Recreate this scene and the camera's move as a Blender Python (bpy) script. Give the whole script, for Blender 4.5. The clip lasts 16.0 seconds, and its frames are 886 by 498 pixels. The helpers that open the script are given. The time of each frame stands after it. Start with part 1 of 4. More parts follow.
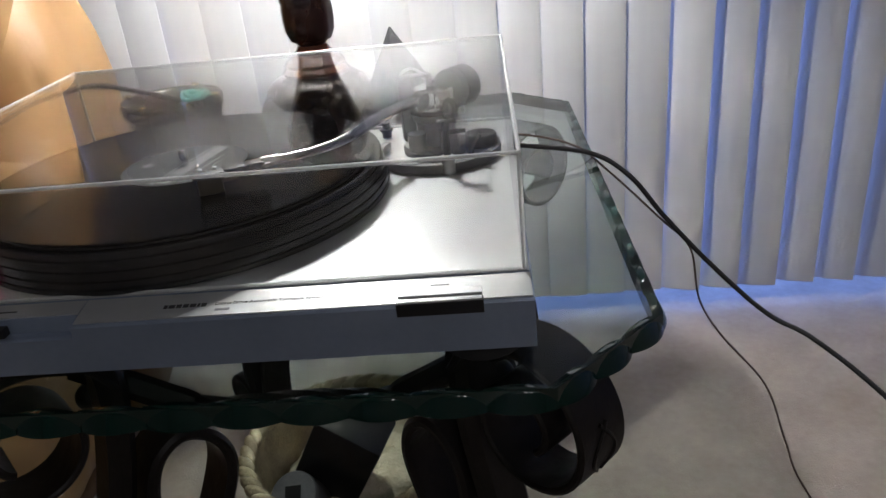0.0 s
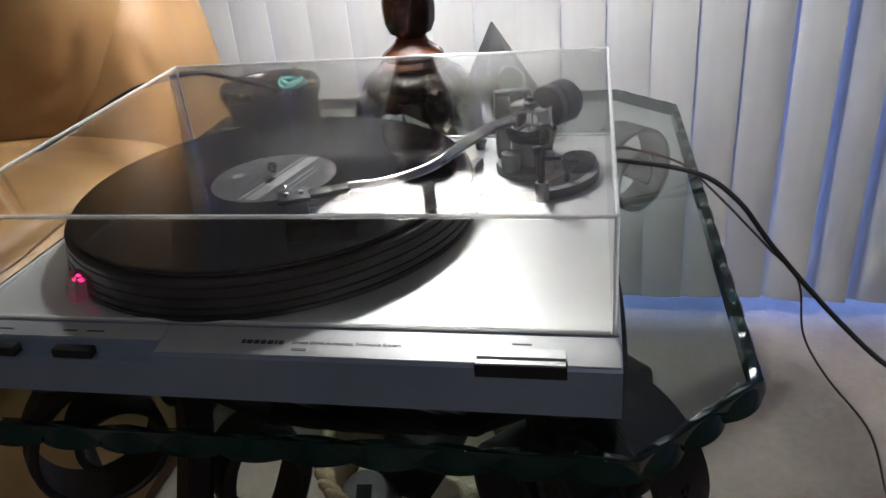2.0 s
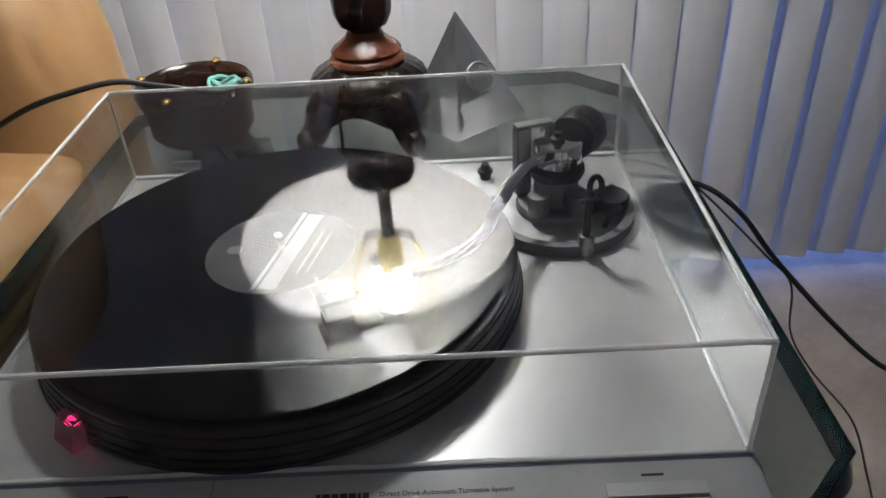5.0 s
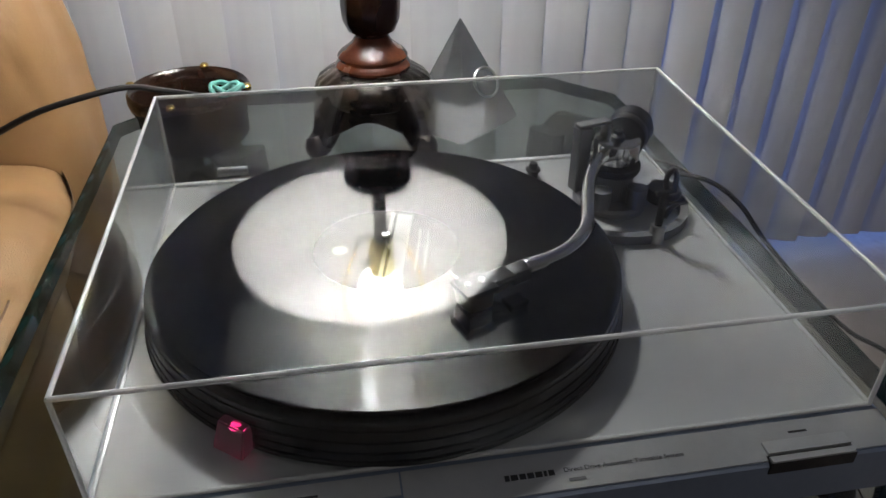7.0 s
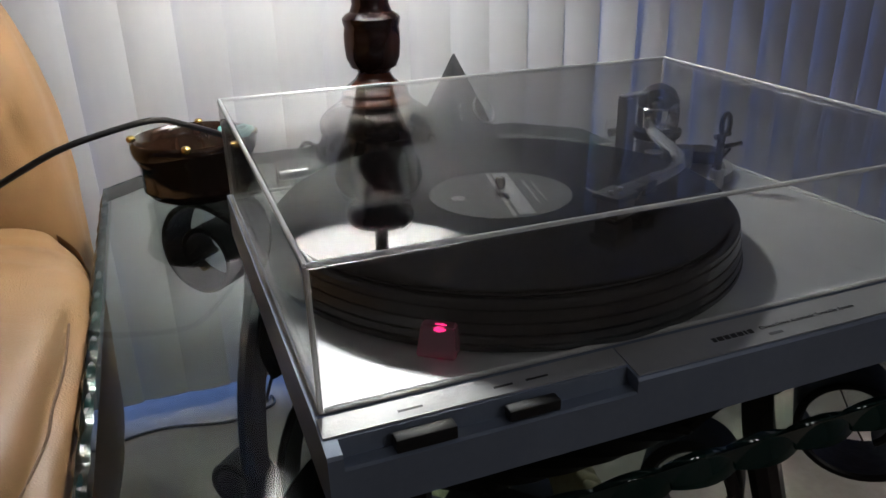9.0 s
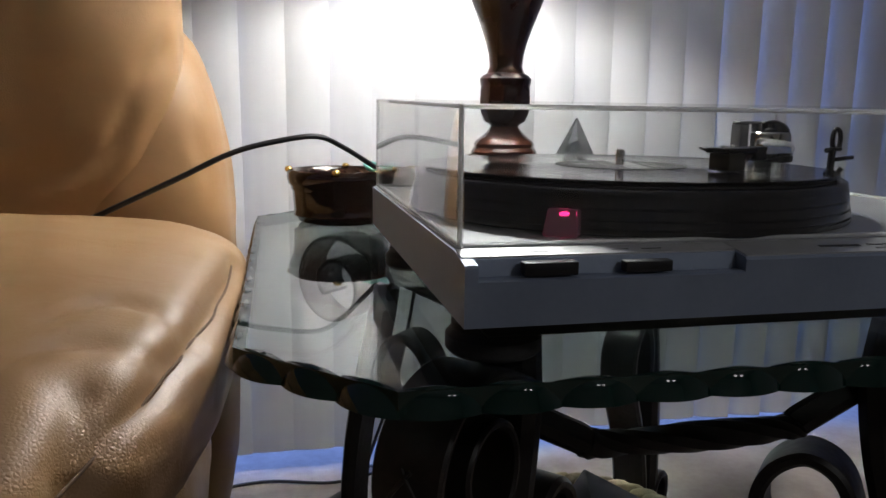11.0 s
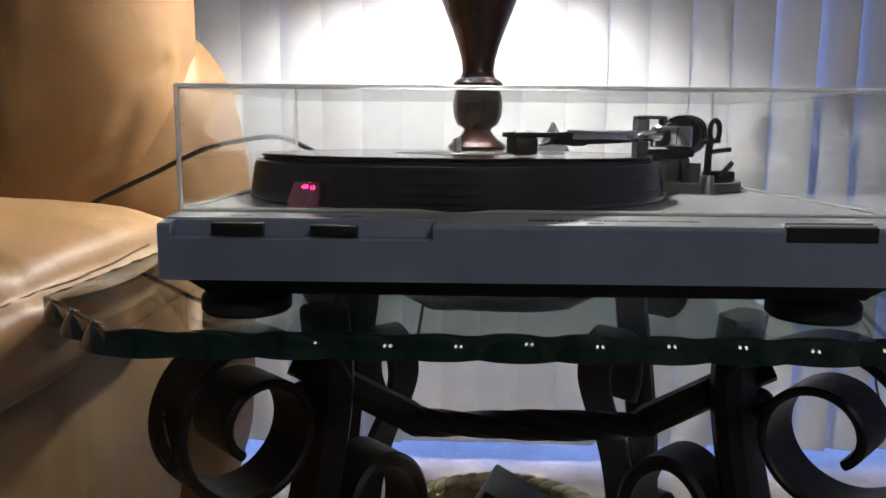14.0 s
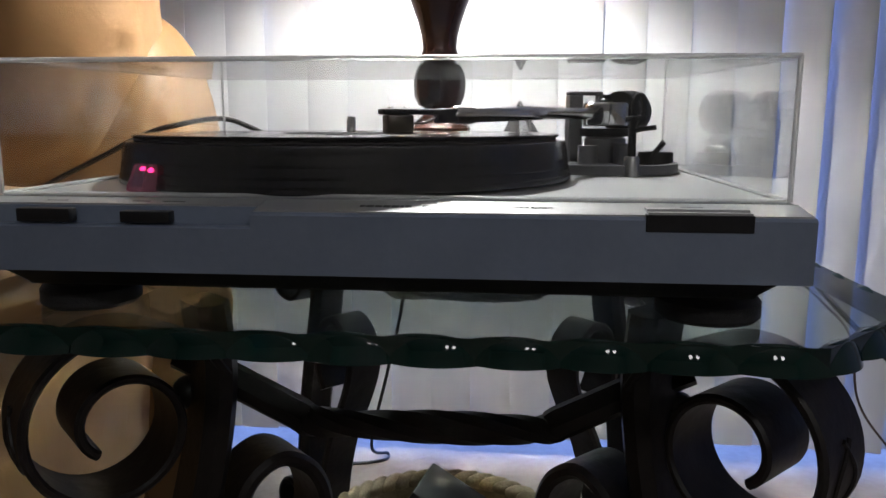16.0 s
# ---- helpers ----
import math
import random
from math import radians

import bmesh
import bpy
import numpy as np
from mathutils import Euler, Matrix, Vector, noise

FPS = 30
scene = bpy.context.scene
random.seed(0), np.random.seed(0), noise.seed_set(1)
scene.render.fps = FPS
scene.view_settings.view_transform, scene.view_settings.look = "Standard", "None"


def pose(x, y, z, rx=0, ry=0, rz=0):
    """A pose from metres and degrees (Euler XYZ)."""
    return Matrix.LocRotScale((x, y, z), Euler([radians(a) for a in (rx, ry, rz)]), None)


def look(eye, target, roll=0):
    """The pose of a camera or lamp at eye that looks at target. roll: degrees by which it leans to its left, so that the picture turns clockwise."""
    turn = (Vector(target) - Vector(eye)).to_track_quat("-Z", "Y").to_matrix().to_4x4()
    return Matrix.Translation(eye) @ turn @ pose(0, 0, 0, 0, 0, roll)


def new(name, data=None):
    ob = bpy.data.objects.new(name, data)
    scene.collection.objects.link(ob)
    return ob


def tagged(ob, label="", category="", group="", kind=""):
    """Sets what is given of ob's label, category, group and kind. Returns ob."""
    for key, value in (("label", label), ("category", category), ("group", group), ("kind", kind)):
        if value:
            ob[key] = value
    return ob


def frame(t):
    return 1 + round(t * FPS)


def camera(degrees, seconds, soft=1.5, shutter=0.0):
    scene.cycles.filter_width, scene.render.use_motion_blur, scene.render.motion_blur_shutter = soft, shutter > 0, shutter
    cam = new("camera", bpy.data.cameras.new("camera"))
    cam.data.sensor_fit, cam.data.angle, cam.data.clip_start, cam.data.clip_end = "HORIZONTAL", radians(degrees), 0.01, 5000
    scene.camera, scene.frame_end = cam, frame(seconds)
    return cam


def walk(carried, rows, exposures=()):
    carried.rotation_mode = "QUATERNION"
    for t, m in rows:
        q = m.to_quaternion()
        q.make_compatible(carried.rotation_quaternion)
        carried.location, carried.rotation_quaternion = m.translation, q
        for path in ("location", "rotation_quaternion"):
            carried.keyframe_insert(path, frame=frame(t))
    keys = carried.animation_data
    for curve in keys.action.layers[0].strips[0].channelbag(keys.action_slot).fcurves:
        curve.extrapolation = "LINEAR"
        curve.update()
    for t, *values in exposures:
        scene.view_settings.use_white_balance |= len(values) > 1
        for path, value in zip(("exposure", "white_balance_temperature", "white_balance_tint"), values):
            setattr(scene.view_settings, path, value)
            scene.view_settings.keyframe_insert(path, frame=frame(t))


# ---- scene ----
cam = camera(61.3, 16.0)
PATH = [
    (0, (0.197, -0.371, 0.841), (0.046, 1.434, -0.006), -5.9),
    (0.5, (0.2, -0.365, 0.846), (0.063, 1.438, -0.01), -5.4),
    (1, (0.196, -0.352, 0.856), (-0.059, 1.438, 0.001), -4.9),
    (1.5, (0.195, -0.34, 0.868), (-0.142, 1.42, -0.02), -5.9),
    (2, (0.198, -0.327, 0.879), (-0.191, 1.405, -0.043), -5.5),
    (2.5, (0.21, -0.303, 0.888), (-0.21, 1.406, -0.063), -6.2),
    (3, (0.221, -0.271, 0.902), (-0.199, 1.41, -0.097), -6.0),
    (5.5, (0.022, -0.226, 0.941), (0.068, 1.433, -0.177), -2.4),
    (6, (-0.012, -0.235, 0.944), (0.075, 1.425, -0.168), -1.5),
    (6.2, (-0.02, -0.238, 0.951), (0.06, 1.409, -0.181), -2.1),
    (6.5, (-0.042, -0.240, 0.957), (0.034, 1.403, -0.182), -2.6),
    (7, (-0.082, -0.234, 0.945), (0.206, 1.411, -0.155), 0.3),
    (7.5, (-0.131, -0.235, 0.937), (0.196, 1.442, -0.104), -3.9),
    (7.8, (-0.161, -0.233, 0.929), (0.268, 1.448, -0.070), -4.0),
    (8, (-0.178, -0.234, 0.920), (0.327, 1.444, -0.044), -4.3),
    (8.2, (-0.193, -0.236, 0.906), (0.360, 1.448, -0.020), -4.0),
    (10.4, (-0.326, -0.308, 0.732), (0.306, 1.55, 0.344), 1.2),
    (10.5, (-0.325, -0.311, 0.728), (0.282, 1.561, 0.372), 1.1),
    (11, (-0.303, -0.348, 0.706), (0.121, 1.573, 0.35), 0.7),
    (11.5, (-0.256, -0.387, 0.688), (-0.04, 1.577, 0.381), 1.8),
    (11.8, (-0.229, -0.411, 0.676), (-0.089, 1.558, 0.358), 2.3),
    (12, (-0.205, -0.413, 0.671), (-0.101, 1.558, 0.352), 3.2),
    (12.5, (-0.155, -0.419, 0.679), (-0.123, 1.556, 0.36), 2.0),
    (13, (-0.107, -0.417, 0.677), (-0.088, 1.559, 0.37), 1.7),
    (13.5, (-0.071, -0.421, 0.68), (-0.074, 1.558, 0.391), 0.7),
    (14, (-0.048, -0.413, 0.682), (-0.079, 1.565, 0.384), 0.5),
    (14.5, (-0.017, -0.404, 0.686), (-0.072, 1.574, 0.394), -0.1),
    (15, (0.018, -0.394, 0.688), (-0.059, 1.586, 0.412), -0.9),
    (15.5, (0.043, -0.384, 0.679), (-0.041, 1.589, 0.364), -1.4),
    (16, (0.071, -0.363, 0.678), (-0.109, 1.6, 0.34), 0.1),
]
walk(cam, [(t, look(eye, target, roll)) for t, eye, target, roll in PATH],
     exposures=[(0, 1.92), (3, 1.60), (5.5, 1.22), (8.0, 1.20), (10.4, 1.50), (13, 2.14), (16, 2.18)])

# ---- light ----
world = bpy.data.worlds.new("world")
scene.world = world
world.use_nodes = True
world.node_tree.nodes["Background"].inputs[0].default_value = (0.16, 0.18, 0.24, 1)
world.node_tree.nodes["Background"].inputs[1].default_value = 0.0125


def lamp(name, kind, m, power, colour, size=0.05, size_y=None):
    d = bpy.data.lights.new(name, kind)
    d.energy, d.color = power, colour
    if kind == "AREA":
        d.shape, d.size, d.size_y = "RECTANGLE", size, size_y or size
    else:
        d.shadow_soft_size = size
    o = new(name, d)
    o.matrix_world = m
    return o


LAMP_X, LAMP_Y = -0.02, 0.58
lamp("bulb_light", "POINT", pose(LAMP_X - 0.004, LAMP_Y, 1.114), 4.5, (0.97, 0.97, 1.0), 0.03)
# added fill spot at the bulb, aimed up to brighten the shade's inside
_up = lamp("shade_fill_light", "SPOT", pose(LAMP_X, LAMP_Y, 1.122, 180, 0, 0), 6.0, (0.97, 0.97, 1.0), 0.03)
_up.data.spot_size, _up.data.spot_blend = radians(178), 0.2
lamp("window_light", "AREA", pose(0.15, 1.09, 0.95, -90, 0, 0), 8.0, (0.20, 0.36, 1.0), 2.6, 1.7)
for _x in (0.42, 0.66):
    lamp("pendant_bulb_light", "POINT", pose(_x, -1.3, 1.50), 0.75, (0.96, 0.95, 0.97), 0.060)

# ---- materials ----
def material(name):
    m = bpy.data.materials.new(name)
    m.use_nodes = True
    n = m.node_tree.nodes
    return m, n, m.node_tree.links, n["Principled BSDF"]


def varied(name, dark, light, scale=20.0, rough=0.5, metal=0.0, bump=0.0, bump_scale=200.0, rough_var=0.1, stretch=(1, 1, 1), random_tone=0.0, **more):
    """A surface with two scales of colour variation and a fine relief."""
    m, n, l, b = material(name)
    co = n.new("ShaderNodeTexCoord")
    mp = n.new("ShaderNodeMapping")
    mp.inputs["Scale"].default_value = stretch
    l.new(co.outputs["Object"], mp.inputs["Vector"])
    t1 = n.new("ShaderNodeTexNoise")
    t1.inputs["Scale"].default_value, t1.inputs["Detail"].default_value = scale, 6
    t2 = n.new("ShaderNodeTexNoise")
    t2.inputs["Scale"].default_value, t2.inputs["Detail"].default_value = scale * 9, 3
    l.new(mp.outputs[0], t1.inputs["Vector"])
    l.new(mp.outputs[0], t2.inputs["Vector"])
    mix = n.new("ShaderNodeMath")
    mix.operation = "MULTIPLY_ADD"
    mix.inputs[1].default_value = 0.35
    l.new(t2.outputs[0], mix.inputs[0])
    l.new(t1.outputs[0], mix.inputs[2])
    ramp = n.new("ShaderNodeValToRGB")
    ramp.color_ramp.elements[0].position, ramp.color_ramp.elements[1].position = 0.42, 0.92
    ramp.color_ramp.elements[0].color, ramp.color_ramp.elements[1].color = (*dark, 1), (*light, 1)
    l.new(mix.outputs[0], ramp.inputs[0])
    last = ramp.outputs[0]
    if random_tone:
        info = n.new("ShaderNodeObjectInfo")
        hsv = n.new("ShaderNodeHueSaturation")
        mr = n.new("ShaderNodeMapRange")
        mr.inputs[3].default_value, mr.inputs[4].default_value = 1 - random_tone, 1 + random_tone
        l.new(info.outputs["Random"], mr.inputs[0])
        l.new(mr.outputs[0], hsv.inputs["Value"])
        l.new(last, hsv.inputs["Color"])
        last = hsv.outputs[0]
    l.new(last, b.inputs["Base Color"])
    rr = n.new("ShaderNodeMapRange")
    rr.inputs[3].default_value, rr.inputs[4].default_value = rough - rough_var, rough + rough_var
    l.new(t1.outputs[0], rr.inputs[0])
    l.new(rr.outputs[0], b.inputs["Roughness"])
    b.inputs["Metallic"].default_value = metal
    if bump:
        t3 = n.new("ShaderNodeTexNoise")
        t3.inputs["Scale"].default_value, t3.inputs["Detail"].default_value = bump_scale, 4
        l.new(mp.outputs[0], t3.inputs["Vector"])
        bp = n.new("ShaderNodeBump")
        bp.inputs["Strength"].default_value, bp.inputs["Distance"].default_value = bump, 0.002
        l.new(t3.outputs[0], bp.inputs["Height"])
        l.new(bp.outputs[0], b.inputs["Normal"])
    for key, value in more.items():
        b.inputs[key.replace("_", " ")].default_value = value
    return m


def clear(name, tint, ior, film=0.0, film_colour=(1, 1, 1), rough=0.0):
    """A clear sheet: see-through with a tint, gloss by Fresnel, and a thin dull film of dust."""
    m, n, l, b = material(name)
    tr = n.new("ShaderNodeBsdfTransparent")
    tr.inputs[0].default_value = (*tint, 1)
    gl = n.new("ShaderNodeBsdfGlossy")
    gl.inputs["Roughness"].default_value = rough
    lw = n.new("ShaderNodeLayerWeight")
    lw.inputs[0].default_value = 0.5
    f0 = ((ior - 1) / (ior + 1)) ** 2
    po = n.new("ShaderNodeMath")
    po.operation = "POWER"
    po.inputs[1].default_value = 5
    l.new(lw.outputs["Facing"], po.inputs[0])
    fr = n.new("ShaderNodeMath")
    fr.operation = "MULTIPLY_ADD"
    fr.inputs[1].default_value, fr.inputs[2].default_value = 1 - f0, f0
    l.new(po.outputs[0], fr.inputs[0])
    mix = n.new("ShaderNodeMixShader")
    l.new(fr.outputs[0], mix.inputs[0])
    l.new(tr.outputs[0], mix.inputs[1])
    l.new(gl.outputs[0], mix.inputs[2])
    last = mix.outputs[0]
    if film:
        df = n.new("ShaderNodeBsdfDiffuse")
        df.inputs[0].default_value = (*film_colour, 1)
        no = n.new("ShaderNodeTexNoise")
        no.inputs["Scale"].default_value, no.inputs["Detail"].default_value = 14, 8
        co = n.new("ShaderNodeTexCoord")
        l.new(co.outputs["Object"], no.inputs["Vector"])
        mr = n.new("ShaderNodeMapRange")
        mr.inputs[1].default_value, mr.inputs[2].default_value = 0.3, 0.75
        mr.inputs[3].default_value, mr.inputs[4].default_value = film * 0.5, film * 1.5
        l.new(no.outputs[0], mr.inputs[0])
        m2 = n.new("ShaderNodeMixShader")
        l.new(mr.outputs[0], m2.inputs[0])
        l.new(last, m2.inputs[1])
        l.new(df.outputs[0], m2.inputs[2])
        last = m2.outputs[0]
    l.new(last, n["Material Output"].inputs[0])
    return m


def glowing(name, colour, strength, base=(0.8, 0.8, 0.8)):
    m, n, l, b = material(name)
    b.inputs["Base Color"].default_value = (*base, 1)
    b.inputs["Emission Color"].default_value = (*colour, 1)
    b.inputs["Emission Strength"].default_value = strength
    return m


def slat_material():
    m, n, l, b = material("vinyl_slat")
    co = n.new("ShaderNodeTexCoord")
    no = n.new("ShaderNodeTexNoise")
    no.inputs["Scale"].default_value = 60
    mp = n.new("ShaderNodeMapping")
    mp.inputs["Scale"].default_value = (1, 1, 0.05)
    l.new(co.outputs["Object"], mp.inputs[0])
    l.new(mp.outputs[0], no.inputs["Vector"])
    info = n.new("ShaderNodeObjectInfo")
    ad = n.new("ShaderNodeMath")
    ad.operation = "MULTIPLY_ADD"
    ad.inputs[1].default_value = 0.5
    l.new(info.outputs["Random"], ad.inputs[0])
    l.new(no.outputs[0], ad.inputs[2])
    ramp = n.new("ShaderNodeValToRGB")
    ramp.color_ramp.elements[0].color, ramp.color_ramp.elements[1].color = (0.52, 0.52, 0.53, 1), (0.59, 0.59, 0.585, 1)
    l.new(ad.outputs[0], ramp.inputs[0])
    l.new(ramp.outputs[0], b.inputs["Base Color"])
    b.inputs["Roughness"].default_value = 0.55
    bp = n.new("ShaderNodeBump")
    bp.inputs["Strength"].default_value, bp.inputs["Distance"].default_value = 0.15, 0.001
    l.new(no.outputs[0], bp.inputs["Height"])
    l.new(bp.outputs[0], b.inputs["Normal"])
    ts = n.new("ShaderNodeBsdfTranslucent")
    ts.inputs[0].default_value = (0.7, 0.72, 0.78, 1)
    mix = n.new("ShaderNodeMixShader")
    mix.inputs[0].default_value = 0.10
    l.new(b.outputs[0], mix.inputs[1])
    l.new(ts.outputs[0], mix.inputs[2])
    l.new(mix.outputs[0], n["Material Output"].inputs[0])
    return m


def vinyl_material():
    """Black vinyl with fine concentric grooves."""
    m, n, l, b = material("record_vinyl")
    co = n.new("ShaderNodeTexCoord")
    wv = n.new("ShaderNodeTexWave")
    wv.wave_type, wv.rings_direction = "RINGS", "Z"
    wv.inputs["Scale"].default_value, wv.inputs["Distortion"].default_value = 330, 0.4
    l.new(co.outputs["Object"], wv.inputs["Vector"])
    bp = n.new("ShaderNodeBump")
    bp.inputs["Strength"].default_value, bp.inputs["Distance"].default_value = 0.05, 0.0003
    l.new(wv.outputs[0], bp.inputs["Height"])
    l.new(bp.outputs[0], b.inputs["Normal"])
    wide = n.new("ShaderNodeTexWave")
    wide.wave_type, wide.rings_direction = "RINGS", "Z"
    wide.inputs["Scale"].default_value, wide.inputs["Distortion"].default_value = 18, 2.0
    l.new(co.outputs["Object"], wide.inputs["Vector"])
    mr = n.new("ShaderNodeMapRange")
    mr.inputs[3].default_value, mr.inputs[4].default_value = 0.035, 0.08
    l.new(wide.outputs[0], mr.inputs[0])
    l.new(mr.outputs[0], b.inputs["Roughness"])
    b.inputs["Base Color"].default_value = (0.003, 0.003, 0.0033, 1)
    tg = n.new("ShaderNodeTangent")
    tg.direction_type, tg.axis = "RADIAL", "Z"
    l.new(tg.outputs[0], b.inputs["Tangent"])
    b.inputs["Anisotropic"].default_value = 0.3
    b.inputs["Specular IOR Level"].default_value = 0.13
    return m


def leather_material():
    """Tan leather: mottled dye, pebbled grain and shallow creases."""
    m, n, l, b = material("tan_leather")
    co = n.new("ShaderNodeTexCoord")
    big = n.new("ShaderNodeTexNoise")
    big.inputs["Scale"].default_value, big.inputs["Detail"].default_value = 5, 7
    l.new(co.outputs["Object"], big.inputs["Vector"])
    ramp = n.new("ShaderNodeValToRGB")
    ramp.color_ramp.elements[0].position, ramp.color_ramp.elements[1].position = 0.32, 0.72
    ramp.color_ramp.elements[0].color, ramp.color_ramp.elements[1].color = (0.225, 0.120, 0.048, 1), (0.315, 0.182, 0.076, 1)
    l.new(big.outputs[0], ramp.inputs[0])
    l.new(ramp.outputs[0], b.inputs["Base Color"])
    rr = n.new("ShaderNodeMapRange")
    rr.inputs[3].default_value, rr.inputs[4].default_value = 0.43, 0.58
    l.new(big.outputs[0], rr.inputs[0])
    l.new(rr.outputs[0], b.inputs["Roughness"])
    b.inputs["Specular IOR Level"].default_value = 0.4
    grain = n.new("ShaderNodeTexVoronoi")
    grain.feature = "DISTANCE_TO_EDGE"
    grain.inputs["Scale"].default_value = 430
    l.new(co.outputs["Object"], grain.inputs["Vector"])
    patch = n.new("ShaderNodeMapRange")
    patch.inputs[1].default_value, patch.inputs[2].default_value = 0.42, 0.62
    patch.inputs[3].default_value, patch.inputs[4].default_value = 0.08, 0.55
    l.new(big.outputs[0], patch.inputs[0])
    bp = n.new("ShaderNodeBump")
    bp.inputs["Distance"].default_value = 0.0012
    l.new(patch.outputs[0], bp.inputs["Strength"])
    l.new(grain.outputs["Distance"], bp.inputs["Height"])
    mp = n.new("ShaderNodeMapping")
    mp.inputs["Scale"].default_value = (9, 24, 14)
    mp.inputs["Rotation"].default_value = (0.3, 0.2, 0.5)
    l.new(co.outputs["Object"], mp.inputs[0])
    fold = n.new("ShaderNodeTexNoise")
    fold.inputs["Scale"].default_value, fold.inputs["Detail"].default_value, fold.inputs["Distortion"].default_value = 1.0, 3, 1.2
    l.new(mp.outputs[0], fold.inputs["Vector"])
    line = n.new("ShaderNodeMath")
    line.operation = "PINGPONG"
    line.inputs[1].default_value = 0.5
    l.new(fold.outputs[0], line.inputs[0])
    b2 = n.new("ShaderNodeBump")
    b2.inputs["Strength"].default_value, b2.inputs["Distance"].default_value = 0.13, 0.006
    l.new(line.outputs[0], b2.inputs["Height"])
    l.new(bp.outputs[0], b2.inputs["Normal"])
    l.new(b2.outputs[0], b.inputs["Normal"])
    return m


M_SLAT = slat_material()
M_VINYL = vinyl_material()
M_CARPET = varied("carpet", (0.32, 0.268, 0.232), (0.45, 0.388, 0.342), 9, 0.95, bump=0.25, bump_scale=330, Specular_IOR_Level=0.05)
M_WALL = varied("wall_paint", (0.50, 0.47, 0.43), (0.56, 0.53, 0.49), 4, 0.85, bump=0.15, bump_scale=150)
M_CEIL = varied("ceiling_paint", (0.44, 0.43, 0.42), (0.52, 0.51, 0.50), 6, 0.9, bump=0.5, bump_scale=90)
M_LEATHER = leather_material()
M_SEAM = varied("leather_seam", (0.10, 0.055, 0.025), (0.15, 0.085, 0.040), 30, 0.8)
M_SILVER = varied("silver_plate", (0.38, 0.385, 0.39), (0.44, 0.445, 0.445), 25, 0.38, 0.45, bump=0.06, bump_scale=900)
M_FASCIA = varied("grey_fascia", (0.180, 0.218, 0.292), (0.220, 0.264, 0.345), 25, 0.45, 0.3, bump=0.05, bump_scale=700)
M_BLACK = varied("black_plastic", (0.008, 0.008, 0.009), (0.016, 0.016, 0.017), 40, 0.45, bump=0.08, bump_scale=500, Specular_IOR_Level=0.3)
M_RUBBER = varied("black_rubber", (0.010, 0.010, 0.011), (0.022, 0.021, 0.021), 40, 0.7, bump=0.2, bump_scale=600)
M_PLATTER = varied("platter_black", (0.006, 0.006, 0.007), (0.015, 0.015, 0.017), 50, 0.19, 0.0, rough_var=0.05, Specular_IOR_Level=0.75)
M_CHROME = varied("chrome", (0.80, 0.80, 0.80), (0.90, 0.90, 0.89), 30, 0.09, 1.0, rough_var=0.04)
M_STEEL = varied("satin_steel", (0.42, 0.42, 0.42), (0.55, 0.55, 0.55), 40, 0.32, 1.0)
M_GREY = varied("grey_plastic", (0.10, 0.10, 0.105), (0.16, 0.16, 0.165), 40, 0.5, bump=0.06, bump_scale=500)
M_ACRYL = clear("clear_acrylic", (0.95, 0.955, 0.95), 1.50, 0.0012, (0.8, 0.8, 0.8), 0.012)
M_GLASS = clear("green_table_glass", (0.765, 0.815, 0.79), 1.55, 0.002, (0.5, 0.55, 0.52))
# the lid edges' lamp highlight is put into this near-white base colour
M_EDGE = varied("acrylic_edge_highlight", (0.80, 0.81, 0.81), (0.93, 0.93, 0.92), 45, 0.12, Transmission_Weight=0.5, IOR=1.4)
M_CHIP = varied("green_glass_edge", (0.0012, 0.015, 0.0115), (0.0035, 0.032, 0.025), 30, 0.022, rough_var=0.008, Transmission_Weight=0.3, IOR=1.5)
M_IRON = varied("dark_bronze_iron", (0.005, 0.004, 0.0035), (0.016, 0.012, 0.010), 22, 0.46, 0.0, bump=0.4, bump_scale=60, Specular_IOR_Level=0.3)
M_WOOD = varied("dark_mahogany", (0.014, 0.0038, 0.0026), (0.042, 0.0115, 0.0068), 16, 0.28, stretch=(1, 1, 0.25), bump=0.15, bump_scale=120)
M_REDWOOD = varied("red_mahogany", (0.085, 0.021, 0.010), (0.16, 0.045, 0.019), 22, 0.25, bump=0.1, bump_scale=120)
M_BRONZE = varied("antique_bronze", (0.008, 0.006, 0.005), (0.040, 0.026, 0.016), 35, 0.27, 0.4, bump=0.6, bump_scale=110)
M_BRASS = varied("brass", (0.55, 0.38, 0.10), (0.75, 0.55, 0.20), 30, 0.25, 1.0)
M_CART = varied("cartridge_body", (0.035, 0.032, 0.024), (0.075, 0.066, 0.045), 60, 0.3)
M_SOCKET = varied("yellow_socket", (0.70, 0.55, 0.16), (0.82, 0.68, 0.26), 30, 0.35)
M_SHADE = varied("lamp_shade_cloth", (0.84, 0.84, 0.83), (0.90, 0.90, 0.89), 60, 0.8, bump=0.2, bump_scale=400)
_n, _l = M_SHADE.node_tree.nodes, M_SHADE.node_tree.links
_t, _x = _n.new("ShaderNodeBsdfTranslucent"), _n.new("ShaderNodeMixShader")
_t.inputs[0].default_value, _x.inputs[0].default_value = (0.92, 0.90, 0.87, 1), 0.28
_l.new(_n["Principled BSDF"].outputs[0], _x.inputs[1])
_l.new(_t.outputs[0], _x.inputs[2])
_l.new(_x.outputs[0], _n["Material Output"].inputs[0])
M_CERAMIC = varied("brown_glazed_ceramic", (0.006, 0.0035, 0.003), (0.030, 0.013, 0.007), 26, 0.14, stretch=(1, 1, 0.3), bump=0.3, bump_scale=60)
